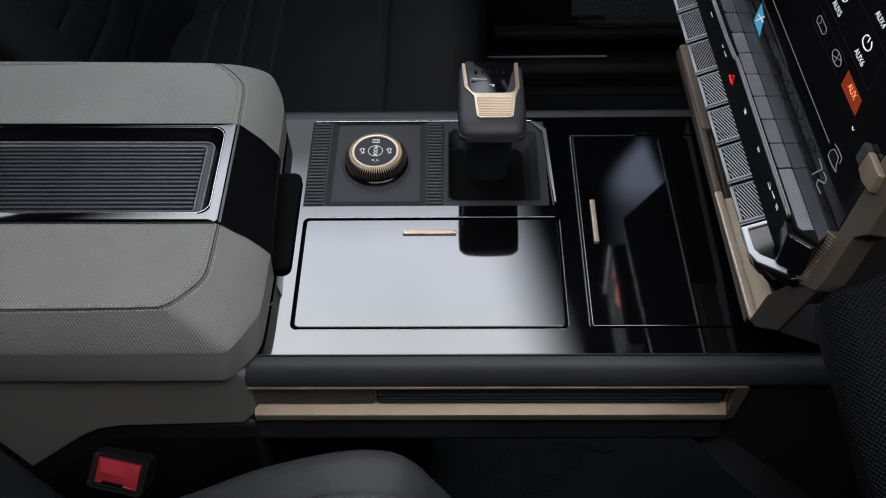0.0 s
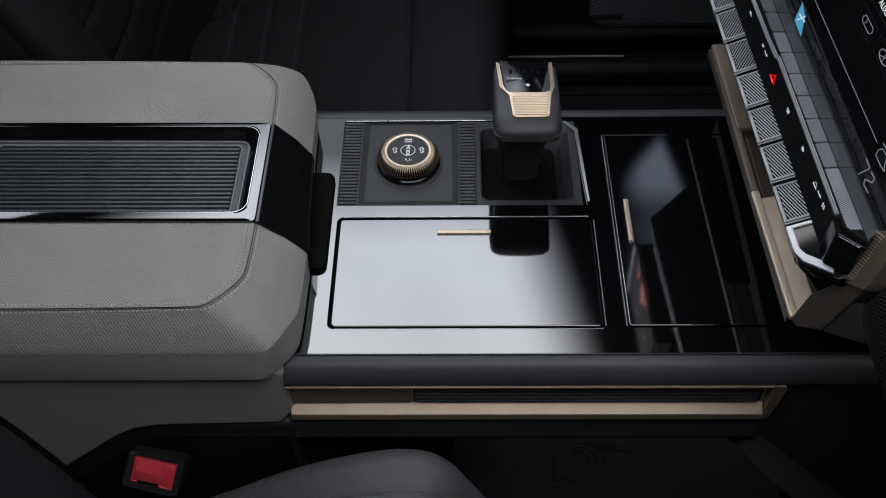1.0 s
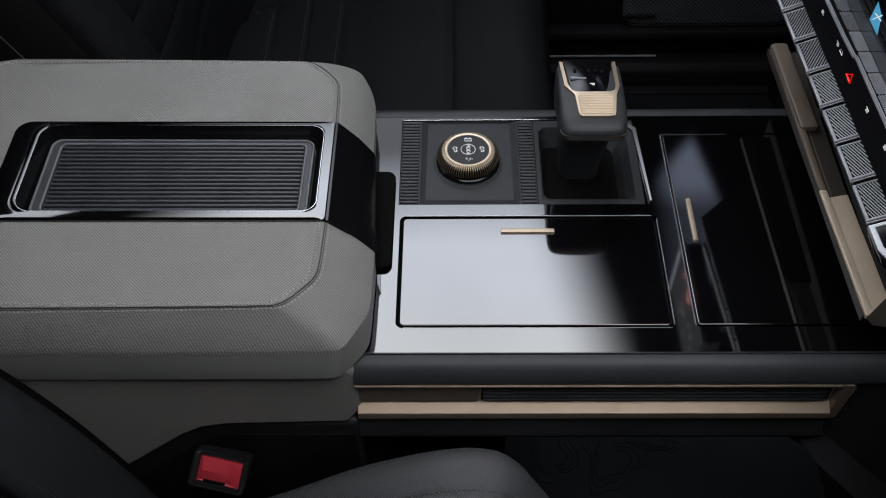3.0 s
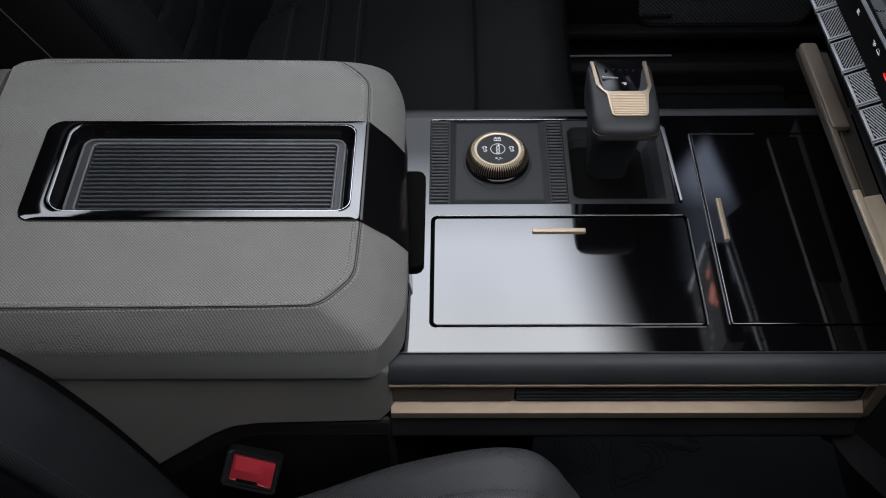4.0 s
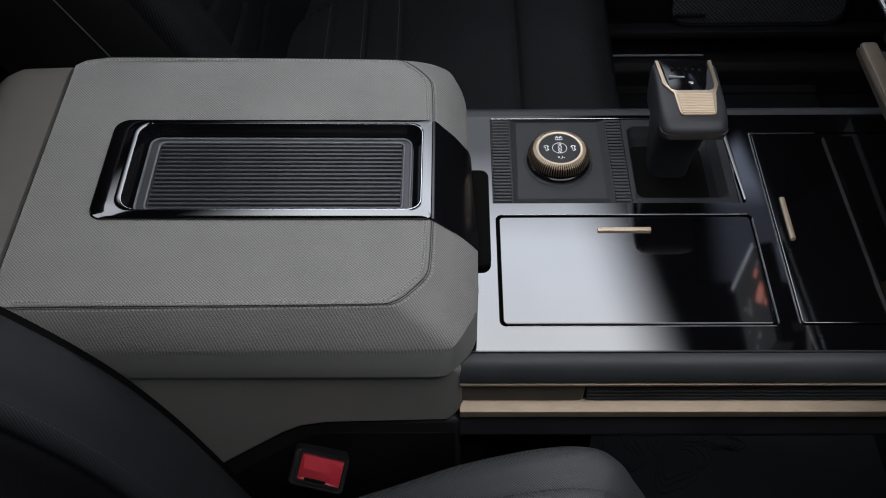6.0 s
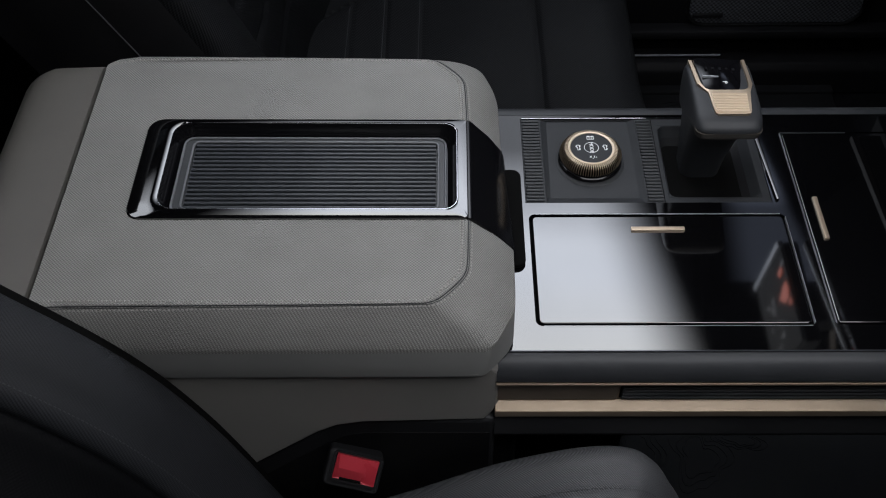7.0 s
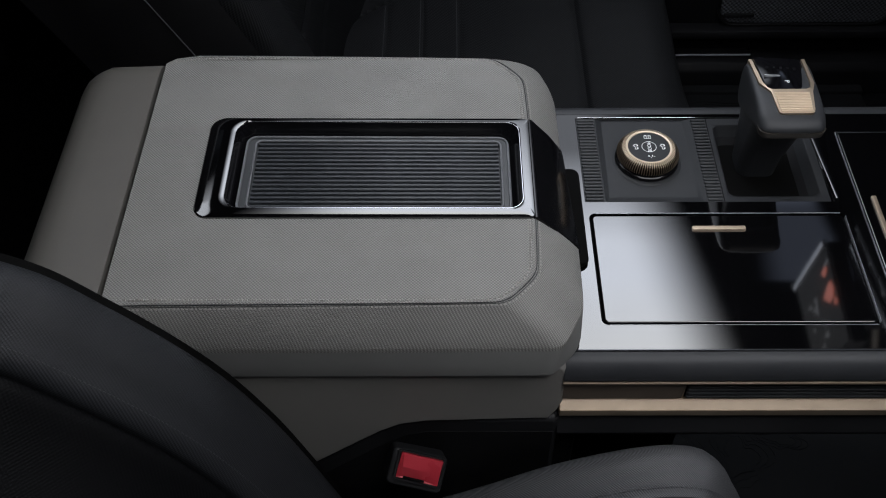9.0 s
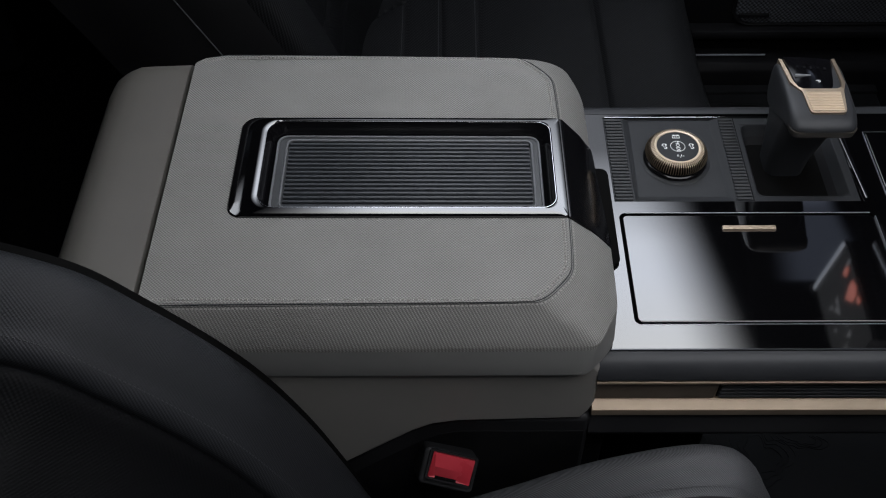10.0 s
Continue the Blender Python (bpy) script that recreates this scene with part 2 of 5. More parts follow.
def glowing(name, color, strength, x0, x1, soft, fade, slant=0.0, warm=None, crisp=None, gable=None):
    """An unseen glowing sheet for the sky through the roof, masked to fit its reflections: even in the middle, fading
    over a soft edge, with thin cloud.
    """
    m = bpy.data.materials.new(name)
    m.use_nodes = True
    t = m.node_tree
    t.nodes.remove(t.nodes["Principled BSDF"])
    em = node(m, "ShaderNodeEmission")
    em.inputs[0].default_value = (*color, 1)
    m.node_tree.links.new(em.outputs[0], t.nodes["Material Output"].inputs[0])
    co = node(m, "ShaderNodeTexCoord")
    sep = node(m, "ShaderNodeSeparateXYZ")
    link(m, co, 3, sep, 0)
    up = node(m, "ShaderNodeMapRange", _1=x0 - 2.4 * soft, _2=x0 + soft, _3=0.0, _4=1.0)
    down = node(m, "ShaderNodeMapRange", _1=x1 - (crisp or soft), _2=x1 + (crisp or soft), _3=1.0, _4=0.0)
    lean = node(m, "ShaderNodeMath", operation="MULTIPLY_ADD", _1=slant, _2=0.0)
    off = node(m, "ShaderNodeMath", operation="MULTIPLY_ADD", _1=1.0, _2=-0.42 * slant)
    link(m, sep, 1, lean, 0)
    link(m, sep, 0, off, 0)
    link(m, off, 0, lean, 2)
    for n, src in ((up, sep), (down, lean)):
        n.interpolation_type = "SMOOTHSTEP"
        link(m, src, 0, n, 0)
    side = node(m, "ShaderNodeMapRange", _1=fade[0], _2=fade[1], _3=fade[2], _4=fade[3])
    link(m, sep, 1, side, 0)
    cloud = node(m, "ShaderNodeTexNoise")
    cloud.inputs["Scale"].default_value, cloud.inputs["Detail"].default_value = 3.2, 3
    link(m, co, 3, cloud, 0)
    cl = node(m, "ShaderNodeMapRange", _1=0.3, _2=0.7, _3=0.92, _4=1.06)
    link(m, cloud, 0, cl, 0)
    last = node(m, "ShaderNodeMath", operation="MULTIPLY", _1=strength)
    link(m, up, 0, last, 0)
    for n in (down, side, cl):
        mul = node(m, "ShaderNodeMath", operation="MULTIPLY")
        link(m, last, 0, mul, 0)
        link(m, n, 0, mul, 1)
        last = mul
    if gable:
        roof = node(m, "ShaderNodeMath", operation="MULTIPLY_ADD", _1=gable[0], _2=0.0)
        cut = node(m, "ShaderNodeMapRange", _1=gable[1], _2=gable[2], _3=0.0, _4=1.0)
        cut.interpolation_type = "SMOOTHSTEP"
        mul = node(m, "ShaderNodeMath", operation="MULTIPLY")
        link(m, sep, 1, roof, 0)
        link(m, sep, 0, roof, 2)
        link(m, roof, 0, cut, 0)
        link(m, last, 0, mul, 0)
        link(m, cut, 0, mul, 1)
        last = mul
    link(m, last, 0, em, 1)
    if warm:
        hue = node(m, "ShaderNodeValToRGB")
        hue.color_ramp.elements[0].position, hue.color_ramp.elements[1].position = 0.24, 0.44
        hue.color_ramp.elements[0].color, hue.color_ramp.elements[1].color = (*warm, 1), (*color, 1)
        link(m, sep, 1, hue, 0)
        link(m, hue, 0, em, 0)
    return m


SKY = glowing("overcast_sky", (0.865, 0.918, 1.030), 5.2, -0.245, 0.255, 0.070, (0.50, 0.68, 1.0, 0.18), 0.27, (0.935, 0.948, 0.952))
SKY_REAR = glowing("overcast_rear_sky", (0.880, 0.925, 1.010), 3.2, -0.90, -0.505, 0.020, (0.43, 0.51, 1.0, 0.0))
# Glow of an unseen panel added to light the near side.
NEAR_FILL = material("near_fill_glow", (0, 0, 0), 1.0, emit=(0.965, 0.969, 1.005), strength=5.1)
SKY_SIDE = glowing("hazy_distance", (0.620, 0.713, 0.974), 1.0, 0.428, 0.550, 0.018, (0.560, 0.610, 0.26, 1.0), 0.28, None, 0.014, (-0.92, -0.192, -0.145))


# ---- mesh helpers ----
BASES = {}


def finish(bm, name, mat, sharp=35):
    bmesh.ops.recalc_face_normals(bm, faces=bm.faces[:])
    me = bpy.data.meshes.new(name)
    bm.to_mesh(me)
    bm.free()
    for p in me.polygons:
        p.use_smooth = True
    me.set_sharp_from_angle(angle=radians(sharp))
    me.materials.append(mat)
    return me


def thing(name, base, label, category, group="", kind=""):
    ob = new(name)
    ob.location = base
    ob.empty_display_size = 0.05
    BASES[ob.name] = Vector(base)
    return tagged(ob, label, category, group, kind)


def part(name, bm, mat, parent, label="", sharp=35):
    ob = new(name, finish(bm, name, mat, sharp))
    ob.parent = parent
    if parent.name in BASES:
        ob.matrix_parent_inverse = Matrix.Translation(-BASES[parent.name])
    if len(ob.data.polygons) < 3000:
        wnm = ob.modifiers.new("even_normals", "WEIGHTED_NORMAL")
        wnm.keep_sharp = True
    return tagged(ob, label)


def piece(name, me, parent, m, label=""):
    """A piece that shares its mesh with its like."""
    ob = new(name, me)
    ob.parent = parent
    if parent.name in BASES:
        ob.matrix_parent_inverse = Matrix.Translation(-BASES[parent.name])
    ob.matrix_basis = m
    return tagged(ob, label)


def single(name, bm, mat, label, category, kind="", sharp=35):
    return tagged(new(name, finish(bm, name, mat, sharp)), label, category, "", kind)


def join(*bms):
    out = bmesh.new()
    for b in bms:
        me = bpy.data.meshes.new("tmp")
        b.to_mesh(me)
        b.free()
        out.from_mesh(me)
        bpy.data.meshes.remove(me)
    return out


def rbox(x0, x1, y0, y1, z0, z1, r=0.001, seg=2, m=None):
    """A box with rounded edges."""
    bm = bmesh.new()
    bmesh.ops.create_cube(bm, size=1)
    for v in bm.verts:
        v.co = Vector(((x0 + x1) / 2 + v.co.x * (x1 - x0), (y0 + y1) / 2 + v.co.y * (y1 - y0), (z0 + z1) / 2 + v.co.z * (z1 - z0)))
    if r:
        bmesh.ops.bevel(bm, geom=bm.edges[:], offset=r, segments=seg, profile=0.5, affect="EDGES")
    if m:
        bm.transform(m)
    return bm


def round_rect(x0, x1, y0, y1, r, n=5):
    pts = []
    for cx, cy, a0 in ((x1 - r, y1 - r, 0), (x0 + r, y1 - r, 90), (x0 + r, y0 + r, 180), (x1 - r, y0 + r, 270)):
        for i in range(n + 1):
            a = radians(a0 + 90 * i / n)
            pts.append((cx + r * math.cos(a), cy + r * math.sin(a)))
    return pts


def prism(poly, lo, hi, axis="z", r=0.0, seg=2):
    """A polygon drawn out along an axis, from lo to hi, with edges rounded by r."""
    def at(p, h):
        return {"z": (p[0], p[1], h), "y": (p[0], h, p[1]), "x": (h, p[0], p[1])}[axis]
    bm = bmesh.new()
    a = [bm.verts.new(at(p, lo)) for p in poly]
    b = [bm.verts.new(at(p, hi)) for p in poly]
    bm.faces.new(a[::-1])
    bm.faces.new(b)
    for i in range(len(poly)):
        j = (i + 1) % len(poly)
        bm.faces.new((a[i], a[j], b[j], b[i]))
    if r:
        bmesh.ops.recalc_face_normals(bm, faces=bm.faces[:])
        edges = [e for e in bm.edges if e.calc_face_angle(0) > 0.5]
        bmesh.ops.bevel(bm, geom=edges, offset=r, segments=seg, profile=0.5, affect="EDGES", clamp_overlap=True)
    return bm


def rings(loops, cap=(True, True), closed=True):
    """Skin over loops of equally many points."""
    bm = bmesh.new()
    vs = [[bm.verts.new(p) for p in loop] for loop in loops]
    n = len(vs[0])
    for a, b in zip(vs, vs[1:]):
        for i in range(n if closed else n - 1):
            j = (i + 1) % n
            bm.faces.new((a[i], a[j], b[j], b[i]))
    if cap[0]:
        bm.faces.new(vs[0][::-1])
    if cap[1]:
        bm.faces.new(vs[-1])
    return bm


def tube(points, r, n=8, closed=False):
    """A round bar along a line of points."""
    pts = [Vector(p) for p in points]
    loops = []
    for i, p in enumerate(pts):
        a = pts[(i - 1) % len(pts)] if closed or i else p
        b = pts[(i + 1) % len(pts)] if closed or i < len(pts) - 1 else p
        d = (b - a).normalized()
        s = d.cross(Vector((0, 0, 1)))
        s = s.normalized() if s.length > 1e-4 else Vector((1, 0, 0))
        t = s.cross(d)
        loops.append([p + r * (math.cos(2 * math.pi * k / n) * s + math.sin(2 * math.pi * k / n) * t) for k in range(n)])
    if closed:
        loops.append(loops[0])
    return rings(loops, (not closed, not closed))


def sheet(xs, ys, skip, z, depth):
    """A plate cut by the lines xs and ys, without the cells in skip, with walls down round every edge."""
    bm = bmesh.new()
    vs = {(i, j): bm.verts.new((x, y, z)) for i, x in enumerate(xs) for j, y in enumerate(ys)}
    for i in range(len(xs) - 1):
        for j in range(len(ys) - 1):
            if (i, j) not in skip:
                bm.faces.new((vs[i, j], vs[i + 1, j], vs[i + 1, j + 1], vs[i, j + 1]))
    for v in [v for v in bm.verts if not v.link_faces]:
        bm.verts.remove(v)
    rim = [e for e in bm.edges if len(e.link_faces) == 1]
    out = bmesh.ops.extrude_edge_only(bm, edges=rim)
    for v in (g for g in out["geom"] if isinstance(g, bmesh.types.BMVert)):
        v.co.z = z - depth
    return bm


def frame_plate(outer, inner, z, depth, lip=0.0):
    """A rim between two loops of equally many points, rounded over at the top and drawn down on both sides."""
    o2 = [((p[0] * 0.97 + q[0] * 0.03), (p[1] * 0.97 + q[1] * 0.03)) for p, q in zip(outer, inner)]
    i2 = [((p[0] * 0.12 + q[0] * 0.88), (p[1] * 0.12 + q[1] * 0.88)) for p, q in zip(outer, inner)]
    loops = [[(x, y, z - depth) for x, y in outer], [(x, y, z - lip) for x, y in outer], [(x, y, z) for x, y in o2],
             [(x, y, z) for x, y in i2], [(x, y, z - lip) for x, y in inner], [(x, y, z - depth) for x, y in inner]]
    return rings(loops, (False, False))


def crowned_rim(outer, inner, z, depth, lip, crown):
    """A rim like frame_plate, falling off in a curve to its outer edge where it is wide."""
    loops = [[(x, y, z - depth) for x, y in outer]]
    for k in range(9):
        f = k / 8
        row = []
        for p, q in zip(outer, inner):
            w = math.hypot(p[0] - q[0], p[1] - q[1])
            rise = -crown * min(1.2, (w / 0.0235) ** 4) * max(0.0, 1 - f / 0.7) ** 2
            g = (0.0, 0.05, 0.2, 0.35, 0.5, 0.65, 0.78, 0.9, 1.0)[k]
            row.append((p[0] * (1 - g) + q[0] * g, p[1] * (1 - g) + q[1] * g, z + rise - (lip if k in (0, 8) else 0)))
        loops.append(row)
    loops.append([(x, y, z - depth) for x, y in inner])
    return rings(loops, (False, False))


def round_ends(x0, x1, y0, y1, ra, rb, n=5):
    """A rectangle with corners of radius ra at x0 and rb at x1."""
    pts = []
    for cx, cy, a0, r in ((x1 - rb, y1 - rb, 0, rb), (x0 + ra, y1 - ra, 90, ra), (x0 + ra, y0 + ra, 180, ra), (x1 - rb, y0 + rb, 270, rb)):
        for i in range(n + 1):
            a = radians(a0 + 90 * i / n)
            pts.append((cx + r * math.cos(a), cy + r * math.sin(a)))
    return pts


def spline(pts, n):
    """n points on a smooth line through pts (equal parameter steps, no overshoot to speak of)."""
    p = np.array(pts, float)
    d = np.r_[0, np.cumsum(np.linalg.norm(np.diff(p, axis=0), axis=1))]
    t = np.linspace(0, d[-1], n)
    m = np.gradient(p, d, axis=0)
    out = []
    for v in t:
        i = min(np.searchsorted(d, v, side="right") - 1, len(d) - 2)
        h = d[i + 1] - d[i]
        s = (v - d[i]) / h
        out.append((2 * s**3 - 3 * s**2 + 1) * p[i] + (s**3 - 2 * s**2 + s) * h * m[i] + (-2 * s**3 + 3 * s**2) * p[i + 1] + (s**3 - s**2) * h * m[i + 1])
    return np.array(out)


def pad(curve, profile, shape, nu=90, nv=70, drop=0.12):
    """A cushion: a curve in x and z, across it a profile of (y, offset along the normal); shape(x, y, z) gives extra depth for seams."""
    c = spline(curve, nu)
    tang = np.gradient(c, axis=0)
    nrm = np.stack([-tang[:, 1], tang[:, 0]], 1)
    nrm /= np.linalg.norm(nrm, axis=1)[:, None]
    if nrm[nu // 2, 1] < 0:
        nrm = -nrm
    pr = spline(profile, nv)
    loops = []
    for i in range(nu):
        row = []
        for y, off in pr:
            x, z = c[i] + nrm[i] * off
            k = off + shape(x, y, z)
            x, z = c[i] + nrm[i] * k
            row.append((x, y, z))
        back = [(c[i][0] - nrm[i][0] * drop, y, c[i][1] - nrm[i][1] * drop) for y in (pr[-1][0], pr[0][0])]
        loops.append(row + back)
    return rings(loops)


def groove(d, width, depth):
    return -depth * math.exp(-(d / width) ** 2)


def stitches(line, mat, parent, pitch=0.0042, size=0.0011, name="stitching", label=""):
    """Short raised threads along a line, in one mesh."""
    pts = [Vector(p) for p in line]
    bm = bmesh.new()
    carry = 0.0
    for a, b in zip(pts, pts[1:]):
        d = (b - a).length
        way = (b - a).normalized()
        s = carry
        while s < d:
            p, q = a + way * s, a + way * (s + pitch * 0.62)
            side = way.cross(Vector((0, 0, 1))).normalized() * size * 0.5
            up = Vector((0, 0, size * 0.6))
            v = [bm.verts.new(co) for co in (p - side, p + side, q + side, q - side, p * 0.75 + q * 0.25 + up, p * 0.25 + q * 0.75 + up)]
            for f in ((0, 1, 4), (1, 2, 5, 4), (2, 3, 5), (3, 0, 4, 5)):
                bm.faces.new([v[k] for k in f])
            s += pitch
        carry = s - d
    return part(name, bm, mat, parent, label)


def lettering(name, body, size, m, mat, parent):
    cu = bpy.data.curves.new(name, "FONT")
    cu.body, cu.size, cu.extrude, cu.align_x, cu.align_y = body, size, 0.0001, "CENTER", "CENTER"
    tmp = new("tmp", cu)
    me = bpy.data.meshes.new_from_object(tmp.evaluated_get(bpy.context.evaluated_depsgraph_get()))
    bpy.data.objects.remove(tmp)
    me.materials.clear()
    me.materials.append(mat)
    me.transform(m)
    ob = new(name, me)
    ob.parent = parent
    if parent.name in BASES:
        ob.matrix_parent_inverse = Matrix.Translation(-BASES[parent.name])
    return ob


# ---- setting: cabin shell, sky ----
def shell():
    single("floor", sheet([-1.4, 1.3], [-1.0, 0.90], set(), -0.02, 0.03), CARPET, "black carpeted cabin floor", "floor", "structure")
    # unseen roof, shaped to bound the light: flat over the near half, sloping down over the far half, with glass panels
    # left open
    xs = [-1.4, -0.72, -0.495, -0.40, 0.34, 0.36, 0.54, 0.72, 1.3]
    line = [(-1.0, 1.262), (-0.58, 1.262), (-0.12, 1.262), (0.05, 1.262), (0.20, 1.178), (0.41, 1.1246), (0.57, 1.084), (0.70, 1.051), (0.80, 1.026), (0.90, 1.0)]
    holes = {(3, 1), (4, 1), (5, 1), (6, 1), (3, 4), (3, 5), (3, 6), (3, 7), (5, 5), (5, 6), (1, 4), (1, 5)}
    bm = bmesh.new()
    vs = {(i, k): bm.verts.new((x, *p)) for i, x in enumerate(xs) for k, p in enumerate(line)}
    for i in range(len(xs) - 1):
        for k in range(len(line) - 1):
            if (i, k) not in holes:
                bm.faces.new((vs[i, k], vs[i + 1, k], vs[i + 1, k + 1], vs[i, k + 1]))
    bmesh.ops.solidify(bm, geom=bm.faces[:], thickness=0.012)
    single("ceiling", bm, HEADLINER, "unseen dark headliner with openings shaped for light and reflections", "ceiling", "structure")
    single("wall_rear", rbox(-1.44, -1.40, -1.0, 0.90, -0.12, 1.26, 0), DOOR, "dark rear cabin wall", "wall", "structure")
    single("wall_front", rbox(1.30, 1.34, -1.0, 0.90, -0.12, 1.26, 0), DOOR, "dark firewall and windscreen surround", "wall", "structure")
    single("wall_near", rbox(-1.4, 1.3, -1.04, -1.0, -0.12, 1.26, 0), DOOR, "dark inner side of the cabin", "wall", "structure")
    single("pillar_trim", rbox(-1.16, -0.935, 0.800, 0.858, -0.018, 0.98, 0.025, 3), SOFT, "dark rounded pillar trim", "pillar", "structure")
    single("wall_far", rbox(-1.4, 1.3, 0.86, 0.90, -0.12, 1.02, 0), DOOR, "black outer side of the cabin", "wall", "structure")
    def slab(x0, x1, y0, z0, y1, z1):
        return rings([[(x0, y0, z0), (x1, y0, z0), (x1, y0, z0 + 0.002), (x0, y0, z0 + 0.002)], [(x0, y1, z1), (x1, y1, z1), (x1, y1, z1 + 0.002), (x0, y1, z1 + 0.002)]])
    single("backdrop_sky", slab(-0.45, 0.40, 0.16, 1.218, 0.84, 1.046), SKY, "overcast sky over the sloping roof panel", "sky", "structure")
    single("backdrop_corner", slab(0.35, 0.55, 0.39, 1.154, 0.72, 1.070), SKY_SIDE, "patch of sky over the small roof opening", "sky", "structure")
    single("backdrop_rear", slab(-0.76, -0.48, 0.16, 1.218, 0.56, 1.117), SKY_REAR, "overcast sky over the rear roof panel", "sky", "structure")
    single("backdrop_near", slab(-0.22, 0.70, -0.62, 1.285, -0.06, 1.285), NEAR_FILL, "unseen glowing panel added to light the near side", "sky", "structure")


def contour_lines(cx, cy, z, rx, ry, count, seed):
    """Closed wavy lines, one inside the other, as thin raised ribs."""
    rng = random.Random(seed)
    ph = [rng.uniform(0, 6.28) for _ in range(4)]
    out = []
    for k in range(count):
        s = 1 - 0.2 * k
        pts = []
        for i in range(48):
            a = 2 * math.pi * i / 48
            w = 1 + 0.22 * math.sin(3 * a + ph[0] + 0.3 * k) + 0.12 * math.sin(5 * a + ph[1]) + 0.06 * math.sin(9 * a + ph[2])
            pts.append((cx + rx * s * w * math.cos(a), cy + ry * s * w * math.sin(a), z))
        out.append(tube(pts, 0.0005, 5, True))
    return out


def floor_liner(name, x0, x1, y0, y1, label, lines, mat):
    t = thing(name, ((x0 + x1) / 2, (y0 + y1) / 2, -0.02), label, "floor mat")
    part("tray", rbox(x0, x1, y0, y1, -0.018, 0.0, 0.006, 2), mat, t)
    part("rim", rbox(x0, x1, y1 - 0.02, y1, -0.01, 0.006, 0.003), mat, t)
    part("rim", rbox(x0, x1, y0, y0 + 0.02, -0.01, 0.006, 0.003), mat, t)
    bms = []
    for k, (cx, cy, rx, ry) in enumerate(lines):
        bms += contour_lines(cx, cy, 0.001, rx, ry, 3, k + 3)
    tagged(part("contour_ribs", join(*bms), mat, t, "faint raised map-contour ribs"), kind="stuff")


# ---- centre console ----
def console():
    c = thing("centre_console", (0.2, 0.0, -0.02), "wide black floating centre console with gloss top", "centre console")
    xs = [-0.045, -0.0045, -0.0025, 0.2235, 0.2315, 0.2475, 0.4035, 0.52]
    ys = [-0.1465, -0.1225, -0.1215, 0.0025, 0.0165, 0.1095, 0.1295, 0.1345]
    skip = set()
    for i in range(len(xs) - 1):
        for j in range(len(ys) - 1):
            mx, my = (xs[i] + xs[i + 1]) / 2, (ys[j] + ys[j + 1]) / 2
            if -0.0025 < mx < 0.2315 and -0.1225 < my < 0.0025:
                skip.add((i, j))
            if -0.0045 < mx < 0.2235 and 0.0165 < my < 0.1295:
                skip.add((i, j))
            if 0.2475 < mx < 0.4035 and -0.1215 < my < 0.1095:
                skip.add((i, j))
    def fillets(x0, x1, y0, y1, r):
        out = []
        for sx, sy, x, y in ((1, 1, x0, y0), (-1, 1, x1, y0), (-1, -1, x1, y1), (1, -1, x0, y1)):
            arc = [(x + sx * r * (1 - math.cos(q)), y + sy * r * (1 - math.sin(q))) for q in np.linspace(0, math.pi / 2, 7)]
            out.append(prism([(x, y)] + arc, 0.489, 0.5))
        return out
    part("top_plate", join(sheet(xs, ys, skip, 0.5, 0.012), *fillets(-0.0025, 0.2315, -0.1225, 0.0025, 0.0062), *fillets(0.2475, 0.4035, -0.1215, 0.1095, 0.0045)), PIANO, c, "polished black top surround")
    part("edge_line", rbox(-0.034, 0.46, -0.1482, -0.1466, 0.494, 0.5006, 0.0005, 1), GLOSS_GREY, c, "thin polished edge line")
    part("edge_gap", rbox(-0.034, 0.46, 0.1347, 0.1360, 0.490, 0.4985, 0), GAP, c)
    part("under_tray", rbox(-0.045, 0.52, -0.145, 0.133, 0.455, 0.484, 0.002, 1), GAP, c)
    # padded rolls along both edges
    near = [(-0.1484, 0.499), (-0.153, 0.4985), (-0.158, 0.496), (-0.162, 0.4915), (-0.1645, 0.486), (-0.165, 0.4805), (-0.162, 0.4785), (-0.1484, 0.4785)]
    part("edge_pad", prism(near, -0.036, 0.47, "x"), SOFT, c, "padded charcoal edge roll", 50)
    far = [(0.1362, 0.499), (0.141, 0.5), (0.146, 0.499), (0.1495, 0.495), (0.151, 0.488), (0.151, 0.44), (0.1362, 0.44)]
    part("edge_pad", prism(far, -0.036, 0.47, "x"), SOFT, c, "padded charcoal edge roll", 50)
    # bronze side trim with a recess
    trim = part("side_trim", prism([(-0.1555, 0.478), (-0.1655, 0.478), (-0.1658, 0.4755), (-0.1645, 0.474), (-0.1575, 0.473), (-0.1575, 0.4425), (-0.1672, 0.4365), (-0.1676, 0.4290), (-0.163, 0.4255), (-0.1555, 0.4255)],
                                   -0.036, 0.3665, "x", 0.0006, 1), GOLD, c, "pale bronze recessed trim")
    part("end_cap", prism([(0.3667, 0.478), (0.376, 0.478), (0.3785, 0.4735), (0.374, 0.429), (0.371, 0.4255), (0.3667, 0.4255)], -0.1655, -0.1555, "y", 0.001), BRONZE, trim)
    part("blank_plate", prism([(-0.035, 0.472), (0.069, 0.472), (0.067, 0.4455), (-0.035, 0.4455)], -0.1606, -0.1577, "y", 0.0008), BRONZE, trim, "flat brown insert")
    rib = rbox(0.0705, 0.360, -0.1612, -0.1577, -0.0016, 0.0016, 0.0008, 1)
    rib_me = finish(rib, "louvre", RUBBER)
    for k in range(5):
        piece("louvre", rib_me, trim, pose(0, 0, 0.4692 - 0.0052 * k))
    part("louvre_back", rbox(0.0695, 0.363, -0.1585, -0.1577, 0.4455, 0.472, 0), GAP, trim)
